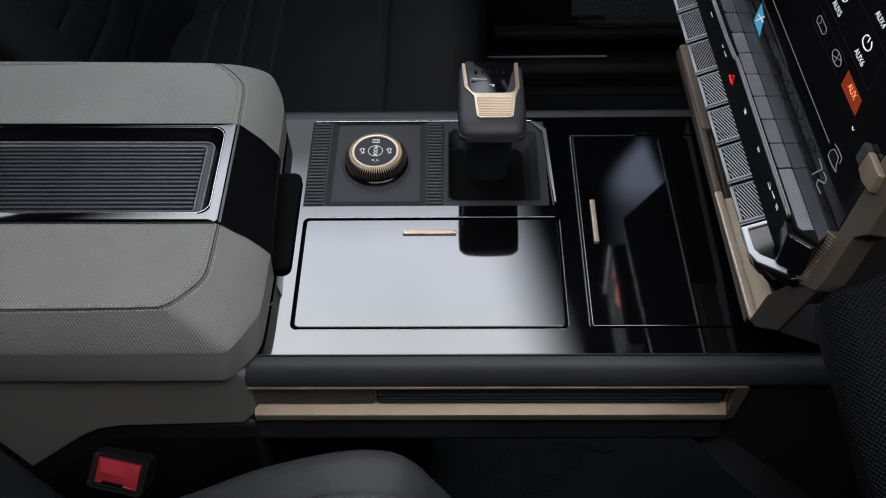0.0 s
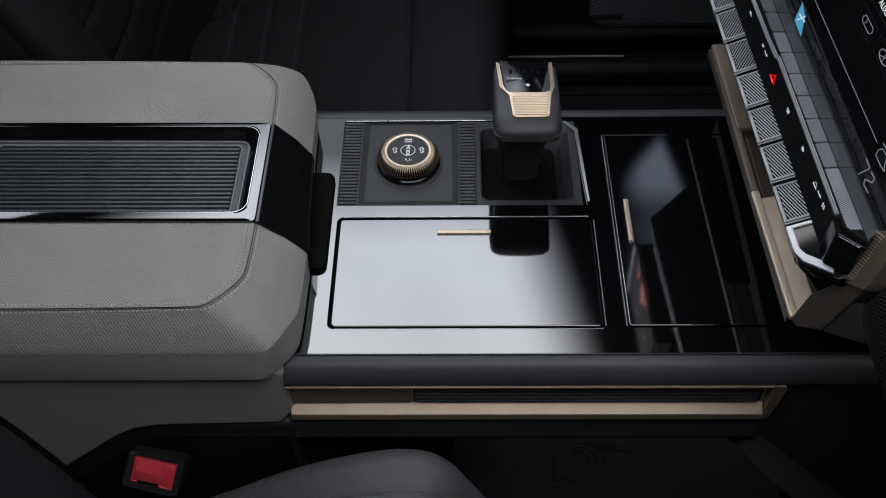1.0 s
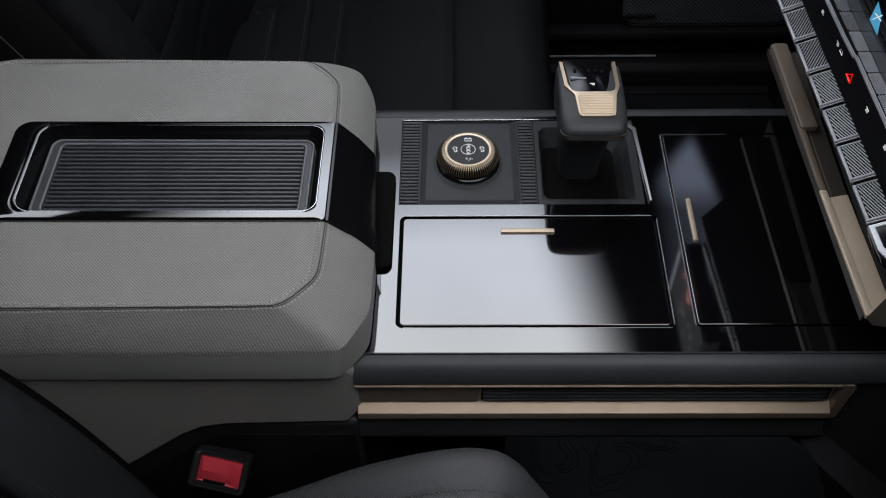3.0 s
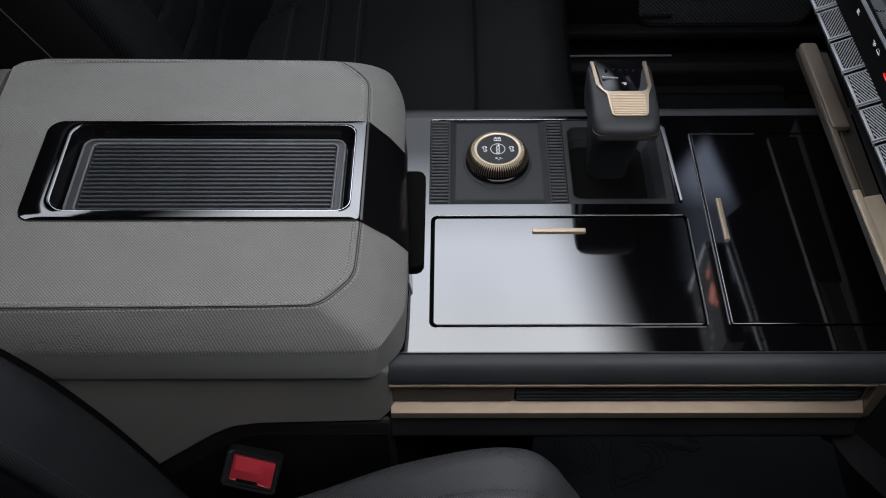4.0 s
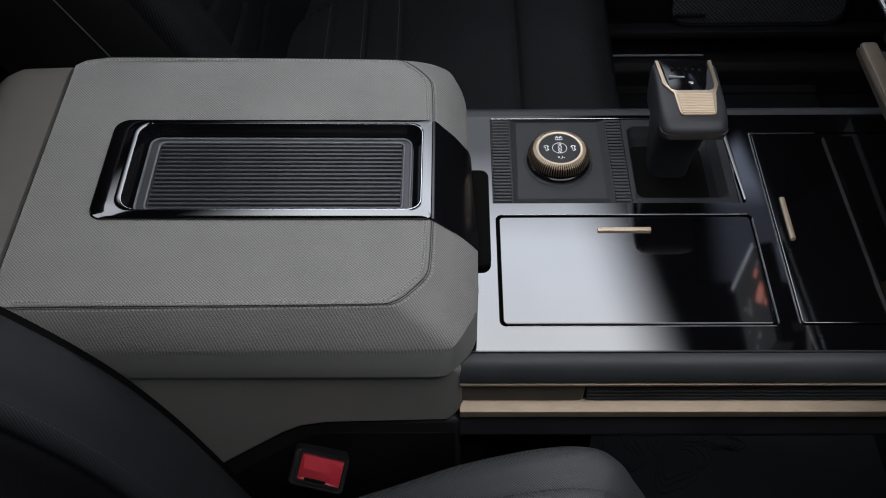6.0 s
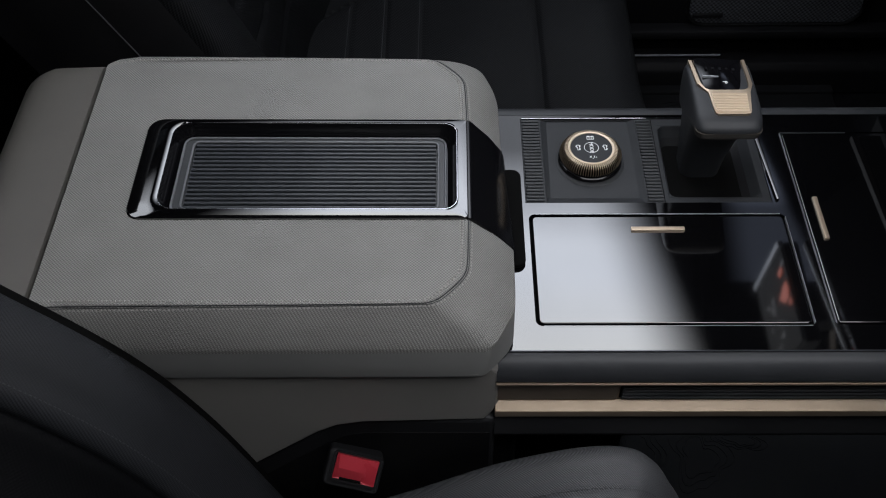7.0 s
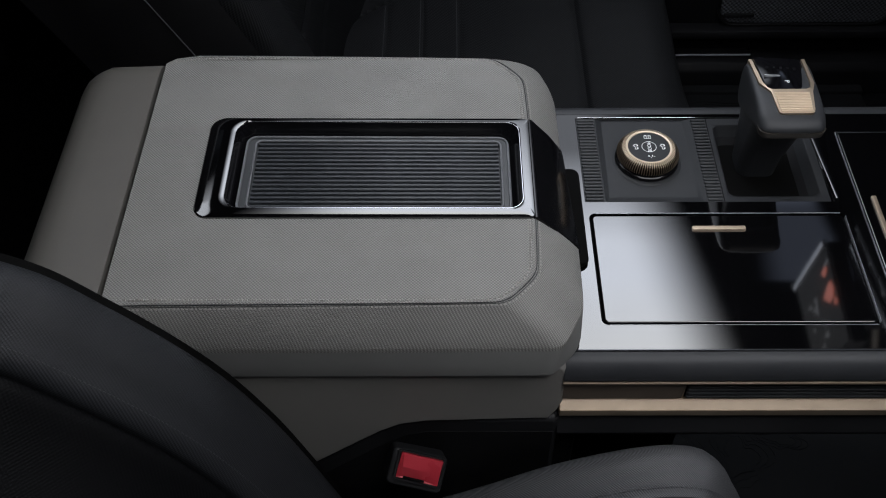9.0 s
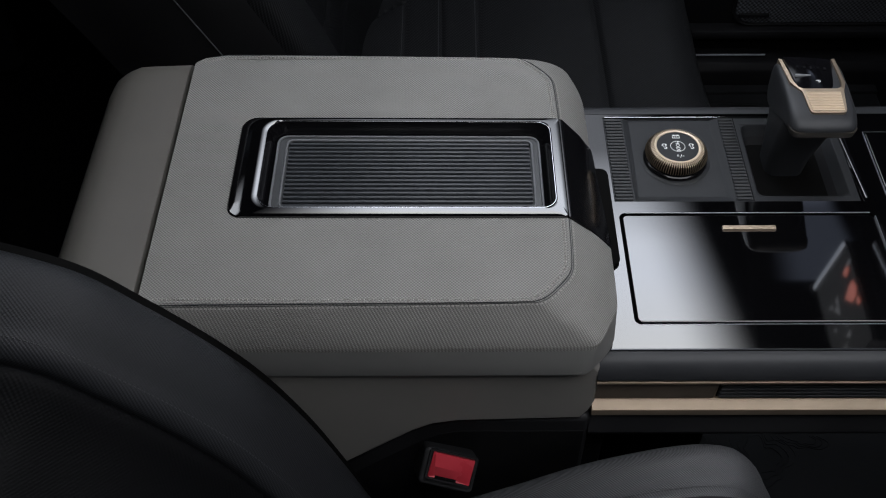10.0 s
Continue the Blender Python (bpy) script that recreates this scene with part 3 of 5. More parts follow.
    part("lower_skirt", prism([(-0.150, 0.4252), (-0.1640, 0.4252), (-0.1700, 0.4050), (-0.1692, 0.4000), (-0.162, 0.3955), (-0.12, 0.395), (-0.12, 0.4252)], -0.036, 0.366, "x"), SHOULDER, c, "", 50)
    part("under_deck", rbox(-0.036, 0.5, -0.119, 0.1355, 0.40, 0.452, 0.004), BLACK, c)
    part("front_side_panel", prism([(0.3790, 0.4785), (0.60, 0.4785), (0.60, 0.16), (0.508, 0.237), (0.425, 0.312), (0.352, 0.372), (0.330, 0.3970), (0.372, 0.4252)], -0.1600, -0.1475, "y", 0.006, 3), TRIM_BLACK, c, "black side panel with slanted lower edge")
    hi = [(0.366, -0.1602, 0.4010), (0.3717, -0.1602, 0.3948), (0.4244, -0.1602, 0.3334), (0.4887, -0.1602, 0.2626), (0.575, -0.1602, 0.1700)]
    lo = [(0.350, -0.1640, 0.3935), (0.358, -0.1700, 0.3840), (0.3720, -0.1800, 0.3690), (0.4185, -0.1850, 0.3145), (0.5000, -0.1850, 0.2200)]
    part("slanted_flange", rings([[a0, b0, (b0[0] + 0.004, b0[1] + 0.006, b0[2] - 0.006), (a0[0] + 0.002, a0[1] + 0.008, a0[2] - 0.004)] for a0, b0 in zip(hi, lo)]), TRIM_BLACK, c, "slanted lower flange", 50)
    # rear pedestal and front foot; between them the bridge is open
    part("pedestal", rbox(-0.44, -0.012, -0.15, 0.13, -0.018, 0.40, 0.01), BLACK, c)
    part("front_foot", prism([(0.52, -0.018), (0.66, -0.018), (0.66, 0.498), (0.45, 0.498), (0.42, 0.44), (0.43, 0.38), (0.48, 0.20)], -0.147, 0.13, "y", 0.01), TRIM_BLACK, c)
    # Solid black box: the deep shade under the bridge is put into its colour.
    part("bridge_bin", rbox(-0.011, 0.098, -0.11, 0.12, -0.018, 0.39, 0.004), GAP, c, "solid black box for the dark bin under the bridge")
    # latch between armrest and top
    part("armrest_latch", prism(round_rect(-0.045, -0.0078, -0.062, 0.055, 0.008), 0.5005, 0.506, "z", 0.0025), GAP, c, "black rubber latch tab")
    part("rear_collar", prism(round_rect(-0.06, -0.0345, -0.144, -0.06, 0.006), 0.5006, 0.512, "z", 0.002), SATIN, c)
    part("rear_collar", prism(round_rect(-0.06, -0.0345, 0.056, 0.132, 0.006), 0.5006, 0.512, "z", 0.002), SATIN, c)
    return c


def console_lid():
    t = thing("cup_holder_lid", (0.115, -0.06, 0.49), "closed gloss black cup holder lid with bronze pull", "lid")
    part("groove_rim", frame_plate(round_rect(-0.0022, 0.2312, -0.1222, 0.0022, 0.006), round_rect(0.0004, 0.2288, -0.1198, -0.0004, 0.004), 0.4935, 0.008), GAP, t, "black gap around the lid")
    part("panel", prism(round_rect(0.0004, 0.2288, -0.1199, -0.0003, 0.0040), 0.486, 0.5002, "z", 0.0012, 3), PIANO, t)
    part("pull", rbox(0.0890, 0.1372, -0.0190, -0.0142, 0.4995, 0.5022, 0.0008), GOLD, t, "pale bronze finger pull")
    # Thin steel strips: the highlight on the groove's bevel, added as parts.
    part("bright_edge", join(rbox(0.2309, 0.2314, -0.1190, -0.0010, 0.4965, 0.5003, 0.0002, 1), rbox(0.004, 0.2285, -0.1224, -0.1220, 0.4965, 0.5002, 0.0001, 1), rbox(0.004, 0.2270, 0.0021, 0.0027, 0.4994, 0.5004, 0.0001, 1)), STEEL, t)
    f = thing("front_tray_lid", (0.32, -0.005, 0.49), "closed gloss black tray lid with bronze pull", "lid")
    part("panel", prism(round_rect(0.2502, 0.4015, -0.1196, 0.1080, 0.003), 0.486, 0.5002, "z", 0.0012, 3), PIANO, f)
    part("groove", rbox(0.2478, 0.4032, -0.1213, 0.1093, 0.484, 0.4925, 0), GAP, f)
    # Strips along the tray groove stand for its edge highlight too.
    part("bright_edge", rbox(0.2483, 0.2489, -0.1200, 0.1080, 0.4940, 0.5004, 0.0002, 1), STEEL, f)
    part("bright_edge", rbox(0.2483, 0.3130, 0.1084, 0.1089, 0.4940, 0.5002, 0.0002, 1), KEY_GREY, f)
    part("pull", rbox(0.2602, 0.2648, -0.0285, 0.0220, 0.4995, 0.5022, 0.0008), GOLD, f, "pale bronze finger pull")


def selector_panel():
    t = thing("selector_panel", (0.11, 0.073, 0.48), "satin charcoal panel around dial and gear lever", "control panel")
    xs = [-0.0040, 0.0150, 0.1085, 0.1245, 0.1290, 0.2160, 0.2230]
    ys = [0.0170, 0.0225, 0.1205, 0.1290]
    part("plate", sheet(xs[:2], [ys[0], ys[3]], set(), 0.4994, 0.01), SATIN, t)
    part("plate", sheet(xs[2:], ys, {(2, 1)}, 0.4994, 0.01), SATIN, t)
    foot = [(0.0150, 0.0170), (0.1085, 0.0170), (0.1085, 0.1290), (0.0150, 0.1290)]
    edge = [(0.0196, 0.0262), (0.1032, 0.0262), (0.1018, 0.1282), (0.0210, 0.1282)]
    deck = [(0.0204, 0.0276), (0.1024, 0.0276), (0.1010, 0.1278), (0.0218, 0.1278)]
    part("dial_deck", rings([[(x, y, 0.4900) for x, y in foot], [(x, y, 0.4994) for x, y in foot], [(x, y, 0.4954 if y < 0.1 else 0.4972) for x, y in edge], [(x, y, 0.4950 if y < 0.1 else 0.4970) for x, y in deck]], (False, True)), SATIN, t, "shallow bevelled dial deck")
    for x0, x1 in ((-0.0032, 0.0135), (0.1095, 0.1238)):
        ridges = [rbox(x0, x1, 0.0185 + 0.00425 * k, 0.0185 + 0.00425 * k + 0.0024, 0.4990, 0.5012, 0.0006, 1) for k in range(26)]
        tagged(part("ridged_strip", join(*ridges), RUBBER, t, "fine cross-ribbed grip strip"), kind="stuff")
    def hole(a, b, c, d, r, z):
        return [(x, y, z) for x, y in round_rect(a, b, c, d, r, 6)]
    slope = [hole(0.1290, 0.2160, 0.0225, 0.1205, 0.0001, 0.4994), hole(0.1302, 0.2150, 0.0240, 0.1195, 0.0075, 0.4990), hole(0.1306, 0.2144, 0.0244, 0.1190, 0.0075, 0.4976),
             hole(0.1310, 0.2085, 0.0248, 0.1130, 0.009, 0.4900), hole(0.1316, 0.2025, 0.0252, 0.1070, 0.010, 0.4840), hole(0.1320, 0.1995, 0.0256, 0.1040, 0.011, 0.4800)]
    pit = [slope[-1], hole(0.1322, 0.1990, 0.0258, 0.1036, 0.011, 0.4770), hole(0.1324, 0.1986, 0.0260, 0.1032, 0.011, 0.4685)]
    # Satin, then darker, then black: the well's deepening shade put into the materials.
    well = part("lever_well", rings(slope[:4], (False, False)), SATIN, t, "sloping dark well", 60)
    part("lower_slope", rings(slope[3:], (False, False)), SHOULDER, well, "lower slope toned darker for its shade", 60)
    part("pit", rings(pit, (False, True)), GAP, well, "well bottom coloured black for its shade", 60)
    part("seam", rbox(0.1246, 0.1252, 0.0175, 0.1285, 0.4988, 0.4998, 0), GAP, t)
    blade = prism([(0.2105, 0.1288), (0.2150, 0.1288), (0.2258, 0.1150), (0.2296, 0.0190), (0.2268, 0.0180), (0.2212, 0.1130)], 0.494, 0.5025, "z", 0.0006)
    for v in blade.verts:
        v.co.z += 0.22 * (v.co.x - 0.2245 + 0.058 * (v.co.y - 0.07))
    part("chrome_blade", blade, PIANO, t, "angled gloss blade beside the lever")
    part("blade_edge", tube([(0.2150, 0.1290, 0.4990), (0.2258, 0.1152, 0.5008), (0.2297, 0.0190, 0.4998)], 0.0004, 6), CHROME, t, "bright blade edge")
    part("top_line", rbox(-0.0030, 0.2120, 0.1299, 0.1304, 0.496, 0.5006, 0.0002, 1), CHROME, t, "thin polished line")


def mode_dial():
    cx, cy = 0.0604, 0.0758
    t = thing("mode_dial", (cx, cy, 0.4960), "round drive mode dial with knurled bronze ring", "rotary dial")

    def turned(prof, n=96, teeth=0.0, lo=0, hi=0):
        loops = []
        for k, (r, z) in enumerate(prof):
            loops.append([(cx + (r + (teeth if lo <= k <= hi and i % 2 else 0)) * math.cos(2 * math.pi * i / n), cy + (r + (teeth if lo <= k <= hi and i % 2 else 0)) * math.sin(2 * math.pi * i / n), z) for i in range(n)])
        return rings(loops, (False, True))
    # Cone added under the foot; its shape stands for the dial's contact shade.
    part("base_ring", turned([(0.0350, 0.4946), (0.0335, 0.4957), (0.0318, 0.4964), (0.0300, 0.4964)]), SATIN, t, "low cone added for the contact shade of the dial", 70)
    part("skirt", turned([(0.0302, 0.4960), (0.0306, 0.4972), (0.0300, 0.4988), (0.0284, 0.4996), (0.0274, 0.5004)]), BLACK_GLASS, t, "gloss black dial foot", 50)
    # Black core: the shade between the ridges is put into its colour.
    part("grip_core", turned([(0.0268, 0.4990), (0.0278, 0.5020), (0.0278, 0.5062), (0.0262, 0.5086), (0.0240, 0.5102), (0.0222, 0.5106)]), GAP, t)
    ridge = bmesh.new()
    prof = [(0.0266, 0.5010), (0.0284, 0.5018), (0.0297, 0.5040), (0.0297, 0.5058), (0.0284, 0.5088), (0.0260, 0.5114), (0.0246, 0.5116), (0.0238, 0.5104)]
    count = 76
    for k in range(count):
        a0 = 2 * math.pi * k / count
        rim = []
        for side in (-1, 0, 1):
            da = side * 0.23 * 2 * math.pi / count
            rim.append([ridge.verts.new((cx + (r - 0.0007 * abs(side)) * math.cos(a0 + da), cy + (r - 0.0007 * abs(side)) * math.sin(a0 + da), z)) for r, z in prof])
        for ra, rb in ((rim[0], rim[1]), (rim[1], rim[2]), (rim[2], rim[0])):
            for i in range(len(prof) - 1):
                ridge.faces.new((ra[i], rb[i], rb[i + 1], ra[i + 1]))
    tagged(part("knurled_grip", ridge, KNURL, t, "knurled bronze ridges", 50), kind="stuff")
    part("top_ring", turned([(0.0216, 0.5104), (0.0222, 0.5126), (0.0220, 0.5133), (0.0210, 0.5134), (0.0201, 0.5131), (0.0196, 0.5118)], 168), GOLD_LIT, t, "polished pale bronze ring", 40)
    tooth = bmesh.new()
    for k in range(count):
        m0 = Matrix.Translation((cx, cy, 0)) @ Matrix.Rotation(2 * math.pi * k / count, 4, "Z") @ Matrix.Translation((0.0216, 0, 0.5130)) @ Matrix.Rotation(radians(22), 4, "Y")
        me = bpy.data.meshes.new("tmp")
        tb = rbox(0.0, 0.0039, -0.00044, 0.00044, -0.0012, 0.0005, 0.0002, 1, m0)
        tb.to_mesh(me)
        tb.free()
        tooth.from_mesh(me)
        bpy.data.meshes.remove(me)
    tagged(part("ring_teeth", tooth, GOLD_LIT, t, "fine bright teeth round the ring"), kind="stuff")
    face = part("face", turned([(0.0199, 0.5114), (0.0198, 0.5124), (0.0196, 0.5127), (0.0186, 0.5127), (0.0182, 0.5129)]), SATIN, t, "dark dial face with white symbols", 40)
    m = Matrix.Translation((cx, cy, 0.5132))
    lettering("marking", "MODE", 0.0052, m @ pose(0, 0, 0, 0, 0, -90), MARK, face)
    circ = [(cx + 0.0068 * math.cos(a / 20 * math.pi), cy + 0.0068 * math.sin(a / 20 * math.pi), 0.5131) for a in range(40)]
    part("marking", tube(circ, 0.00028, 4, True), MARK, face)
    # little vehicle symbols round the face
    def symbol(bars, at):
        part("marking", join(*[rbox(at[0] + x - w / 2, at[0] + x + w / 2, at[1] + y - h / 2, at[1] + y + h / 2, 0.5128, 0.5133, 0) for x, y, w, h in bars]), MARK, face)
    w = 0.0004
    symbol([(0, 0.0017, 0.0064, w), (0, -0.0017, 0.0064, w), (0.0032, 0, w, 0.0036), (-0.0032, 0, w, 0.0036), (0.0010, 0, w, 0.0026), (-0.0010, 0, w, 0.0026), (0.0018, 0.0024, 0.0012, 0.0007), (-0.0018, 0.0024, 0.0012, 0.0007)], (cx, cy + 0.0130))
    for sgn in (-1, 1):
        # a small outlined truck, standing on its end
        symbol([(0.0014, 0.0, w, 0.0064), (-0.0012, 0.0018, w, 0.0028), (-0.0004, -0.0014, w, 0.0036), (0.0001, 0.0032, 0.0028, w), (0.0005, -0.0032, 0.0020, w), (-0.0008, 0.0003, 0.0012, w),
                (0.0019, 0.0020, 0.0012, 0.0014), (0.0019, -0.0020, 0.0012, 0.0014), (-0.0020 , 0.0016, 0.0008, 0.0005)], (cx + sgn * 0.0128, cy))
    symbol([(-0.0016, 0, 0.0018, w), (-0.0016, 0.0012, 0.0018, w), (0.0018, 0.0006, 0.0006, 0.0022), (0.0036, 0, 0.0007, 0.0007), (0.0004, -0.0014, 0.0007, 0.0007)], (cx, cy - 0.0130))


def gear_lever():
    t = thing("gear_lever", (0.170, 0.07, 0.4685), "charcoal gear lever with bronze framed thumb display", "gear lever")
    # stem: tapering, leaning a little away
    def loop(x0, x1, y0, y1, z, r):
        return [(x, y, z) for x, y in round_rect(x0, x1, y0, y1, r, 4)]
    part("stem", rings([loop(0.1488, 0.1850, 0.066, 0.099, 0.4685, 0.010), loop(0.1468, 0.1868, 0.061, 0.101, 0.505, 0.011), loop(0.1442, 0.1900, 0.051, 0.105, 0.540, 0.012), loop(0.1418, 0.1935, 0.042, 0.106, 0.566, 0.011)]), SOFT, t, "", 60)
    boot = [(0.0095, 0.4685), (0.0100, 0.4730), (0.0092, 0.4775), (0.0060, 0.4805), (0.0025, 0.4812), (0.0, 0.4806)]
    part("boot_ring", rings([loop(0.1484 - k, 0.1854 + k, 0.0650 - 0.5 * k, 0.0995 + 0.2 * k, z, 0.012 + 0.6 * k) for k, z in boot], (False, False)), MAT, t, "rounded dark boot collar", 60)
    # head: a wedge seen from the side, rounded all over
    side = [(0.0225, 0.5790), (0.0235, 0.5835), (0.0290, 0.5880), (0.0370, 0.5915), (0.0660, 0.5935), (0.1000, 0.5922), (0.1095, 0.5888), (0.1135, 0.5805), (0.1110, 0.5600), (0.1050, 0.5450), (0.0800, 0.5520), (0.0480, 0.5680), (0.0300, 0.5745)]
    loops = []
    for f, inset in ((0.0, 0.0075), (0.045, 0.0028), (0.12, 0.0006), (0.25, 0.0), (0.5, -0.0004), (0.75, 0.0), (0.88, 0.0006), (0.955, 0.0028), (1.0, 0.0075)):
        row = []
        for y, z in side:
            half = 0.0305 - 0.0012 * min(1, max(0, (y - 0.03) / 0.09))
            cy, cz = 0.068, 0.572
            k = 1 - inset * (1 - 0.65 * min(1, max(0, (y - 0.05) / 0.05))) / 0.03
            row.append((0.1690 + half * (2 * f - 1), cy + (y - cy) * k, cz + (z - cz) * k))
        loops.append(row)
    head = part("head", rings(loops), SOFT, t, "rounded charcoal grip", 70)
    sub = head.modifiers.new("round", "SUBSURF")
    sub.levels = sub.render_levels = 2
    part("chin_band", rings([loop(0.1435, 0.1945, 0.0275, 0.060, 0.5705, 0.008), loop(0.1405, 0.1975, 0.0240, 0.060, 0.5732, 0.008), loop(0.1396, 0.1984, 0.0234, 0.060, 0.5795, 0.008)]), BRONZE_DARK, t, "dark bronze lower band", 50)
    # bronze frame along the display, narrowing to the ribbed thumb plate
    top = lambda y: 0.5912 + 0.0026 * math.sin(math.pi * min(1, max(0, (y - 0.033) / 0.072)))
    outer = [(0.1428, 0.1080), (0.1450, 0.0730), (0.1534, 0.0610), (0.1554, 0.0398), (0.1562, 0.0368), (0.1586, 0.0354), (0.1840, 0.0354), (0.1866, 0.0368), (0.1876, 0.0398), (0.1900, 0.0610), (0.1938, 0.0720), (0.1936, 0.1080)]
    inner = [(0.1458, 0.1070), (0.1482, 0.0735), (0.1510, 0.0660), (0.1545, 0.0640), (0.1580, 0.0638), (0.1620, 0.0638), (0.1780, 0.0638), (0.1820, 0.0638), (0.1850, 0.0640), (0.1888, 0.0660), (0.1903, 0.0725), (0.1903, 0.1070)]
    lo = [[(x, y, top(y) - 0.006) for x, y in outer], [(x, y, top(y) + 0.0010) for x, y in outer], [(x, y, top(y) + 0.0014) for x, y in inner], [(x, y, top(y) - 0.003) for x, y in inner]]
    fr = part("display_frame", rings(lo, (False, False), False), GOLD, t, "bronze frame", 30)
    ribs = [rbox(0.1574 - 0.00016 * k, 0.1856 + 0.00010 * k, 0.0374 + 0.0019 * k, 0.0374 + 0.0019 * k + 0.0016, top(0.0384 + 0.0019 * k) - 0.001, top(0.0384 + 0.0019 * k) + 0.0018, 0.0007, 2) for k in range(12)]
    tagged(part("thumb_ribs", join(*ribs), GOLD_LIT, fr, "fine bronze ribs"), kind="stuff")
    def canted(bm):
        bm.transform(Matrix.Translation((0.1515, 0.09, 0.5945)) @ Euler((0, radians(4.5), 0)).to_matrix().to_4x4() @ Matrix.Translation((-0.1515, -0.09, -0.5945)))
        return bm
    # domed glass over the display
    def dome(f, g):
        x = (0.1512 - 0.0050 * g) * (1 - f) + (0.1886 + 0.0014 * g) * f
        return (x, 0.0645 + 0.0425 * g, 0.5944 + 0.0030 * (1 - (2 * f - 1) ** 2) * (1 - (1.6 * g - 0.8) ** 2))
    bm = rings([[dome(i / 12, j / 12) for i in range(13)] for j in range(13)], (False, False), False)
    rim = [e for e in bm.edges if len(e.link_faces) == 1]
    out = bmesh.ops.extrude_edge_only(bm, edges=rim)
    for v in (g for g in out["geom"] if isinstance(g, bmesh.types.BMVert)):
        v.co.z = 0.585
    disp = part("display", canted(bm), SCREEN, t, "small domed black gear display", 50)
    # Steel bar on the display's crease; the glint there is put into its colour.
    part("ledge", canted(rbox(0.1505, 0.1650, 0.0795, 0.0812, 0.5950, 0.5978, 0.0008, 2)), STEEL, disp, "steel bar for the glint on the display crease")
    lettering("marking", "P", 0.0060, pose(0.1692, 0.0725, 0.5962, 0, 4.5, -90), MARK, disp)
    for k in range(5):
        part("marking", canted(rbox(0.1540 + 0.0062 * k, 0.1562 + 0.0062 * k, 0.0895 + 0.0007 * (k % 2), 0.0925, 0.5960, 0.5975, 0)), FAINT_MARK, disp)


# ---- armrest ----
MID = -0.0125


def armrest():
    a = thing("armrest", (-0.23, MID, 0.44), "grey coated-cloth centre armrest with gloss black tray", "armrest")
    # upper edge at the seam, lower edge of the grain, lower edge of the band: one half, the other mirrored
    e1 = [(-0.394, -0.1588), (-0.380, -0.1587), (-0.0960, -0.1570), (-0.0870, -0.1548), (-0.0800, -0.1500), (-0.0672, -0.1358), (-0.0624, -0.1282), (-0.0602, -0.1190), (-0.0590, -0.0715)]
    e2 = [(-0.394, -0.173, 0.5397), (-0.380, -0.173, 0.5397), (-0.056, -0.173, 0.5405), (-0.046, -0.1728, 0.5407), (-0.038, -0.1694, 0.5418), (-0.028, -0.147, 0.5399), (-0.0230, -0.1365, 0.5384), (-0.0206, -0.127, 0.5385), (-0.0202, -0.0715, 0.538)]
    e3 = [(-0.394, -0.173, 0.497), (-0.380, -0.173, 0.497), (-0.060, -0.1725, 0.497), (-0.049, -0.172, 0.497), (-0.043, -0.1683, 0.4979), (-0.0285, -0.1544, 0.5016), (-0.0240, -0.1467, 0.5033), (-0.0215, -0.138, 0.5055), (-0.0205, -0.0715, 0.506)]

    def soften(pts, times=2):
        """Cut the corners of a line, keeping its ends."""
        for _ in range(times):
            out = [pts[0]]
            for a0, b0 in zip(pts, pts[1:]):
                out += [a0.lerp(b0, 0.25), a0.lerp(b0, 0.75)]
            pts = out + [pts[-1]]
        return pts
    # the far front shoulder is fuller
    e2_far = [(-0.394, -0.173, 0.5397), (-0.380, -0.173, 0.5397), (-0.056, -0.173, 0.5560), (-0.046, -0.1728, 0.5530), (-0.036, -0.1694, 0.5480), (-0.0265, -0.155, 0.5425), (-0.0215, -0.139, 0.5395), (-0.0206, -0.127, 0.5385), (-0.0202, -0.0715, 0.538)]
    p1, p2, p3 = soften([Vector((x, y, 0.578)) for x, y in e1]), soften([Vector(p) for p in e2]), soften([Vector(p) for p in e3])
    flat = [Vector((q.x - p.x, q.y - p.y, 0)).normalized() for p, q in zip(p1, p2)]
    slope = [(q - p).normalized() for p, q in zip(p1, p2)]
    out_up = [(d + Vector((0, 0, 0.9))).normalized() for d in flat]
    p2_far = soften([Vector(p) for p in e2_far])

    def skin(p2):
        """Rows of the padded slope, from the seam down to the band."""
        slope = [(q - p).normalized() for p, q in zip(p1, p2)]
        rows = [[p - d * 0.0016 for p, d in zip(p1, flat)], [p + Vector((0, 0, -0.0005)) for p in p1], [p + d * 0.0018 for p, d in zip(p1, slope)]]
        for k in range(1, 8):
            rows.append([p.lerp(q, k / 8) + n * 0.0024 * math.sin(math.pi * k / 8) for p, q, n in zip(p1, p2, out_up)])
        return rows + [[q - d * 0.0004 for q, d in zip(p2, slope)], [q.lerp(r, 0.05) for q, r in zip(p2, p3)], [q.lerp(r, 0.14) for q, r in zip(p2, p3)]]

    def mirrored(row):
        return [Vector((p.x, 2 * MID - p.y - 0.011 * max(0.0, (-0.372 - p.x) / 0.022) ** 2, p.z)) for p in row[::-1]]
    bm = bmesh.new()
    hx, hn, hf = -0.338, -0.0715, 2 * MID + 0.0715
    half = len(p1)
    vs = [[bm.verts.new(p) for p in near + mirrored(far)] for near, far in zip(skin(p2), skin(p2_far))]
    h = [bm.verts.new(p) for p in ((hx + 0.0135, hn, 0.578), (hx, hn + 0.0135, 0.578), (hx, hf - 0.0135, 0.578), (hx + 0.0135, hf, 0.578), (-0.394, hf, 0.578), (-0.394, hn, 0.578))]
    bm.faces.new(vs[0][:half] + [h[0], h[5]])
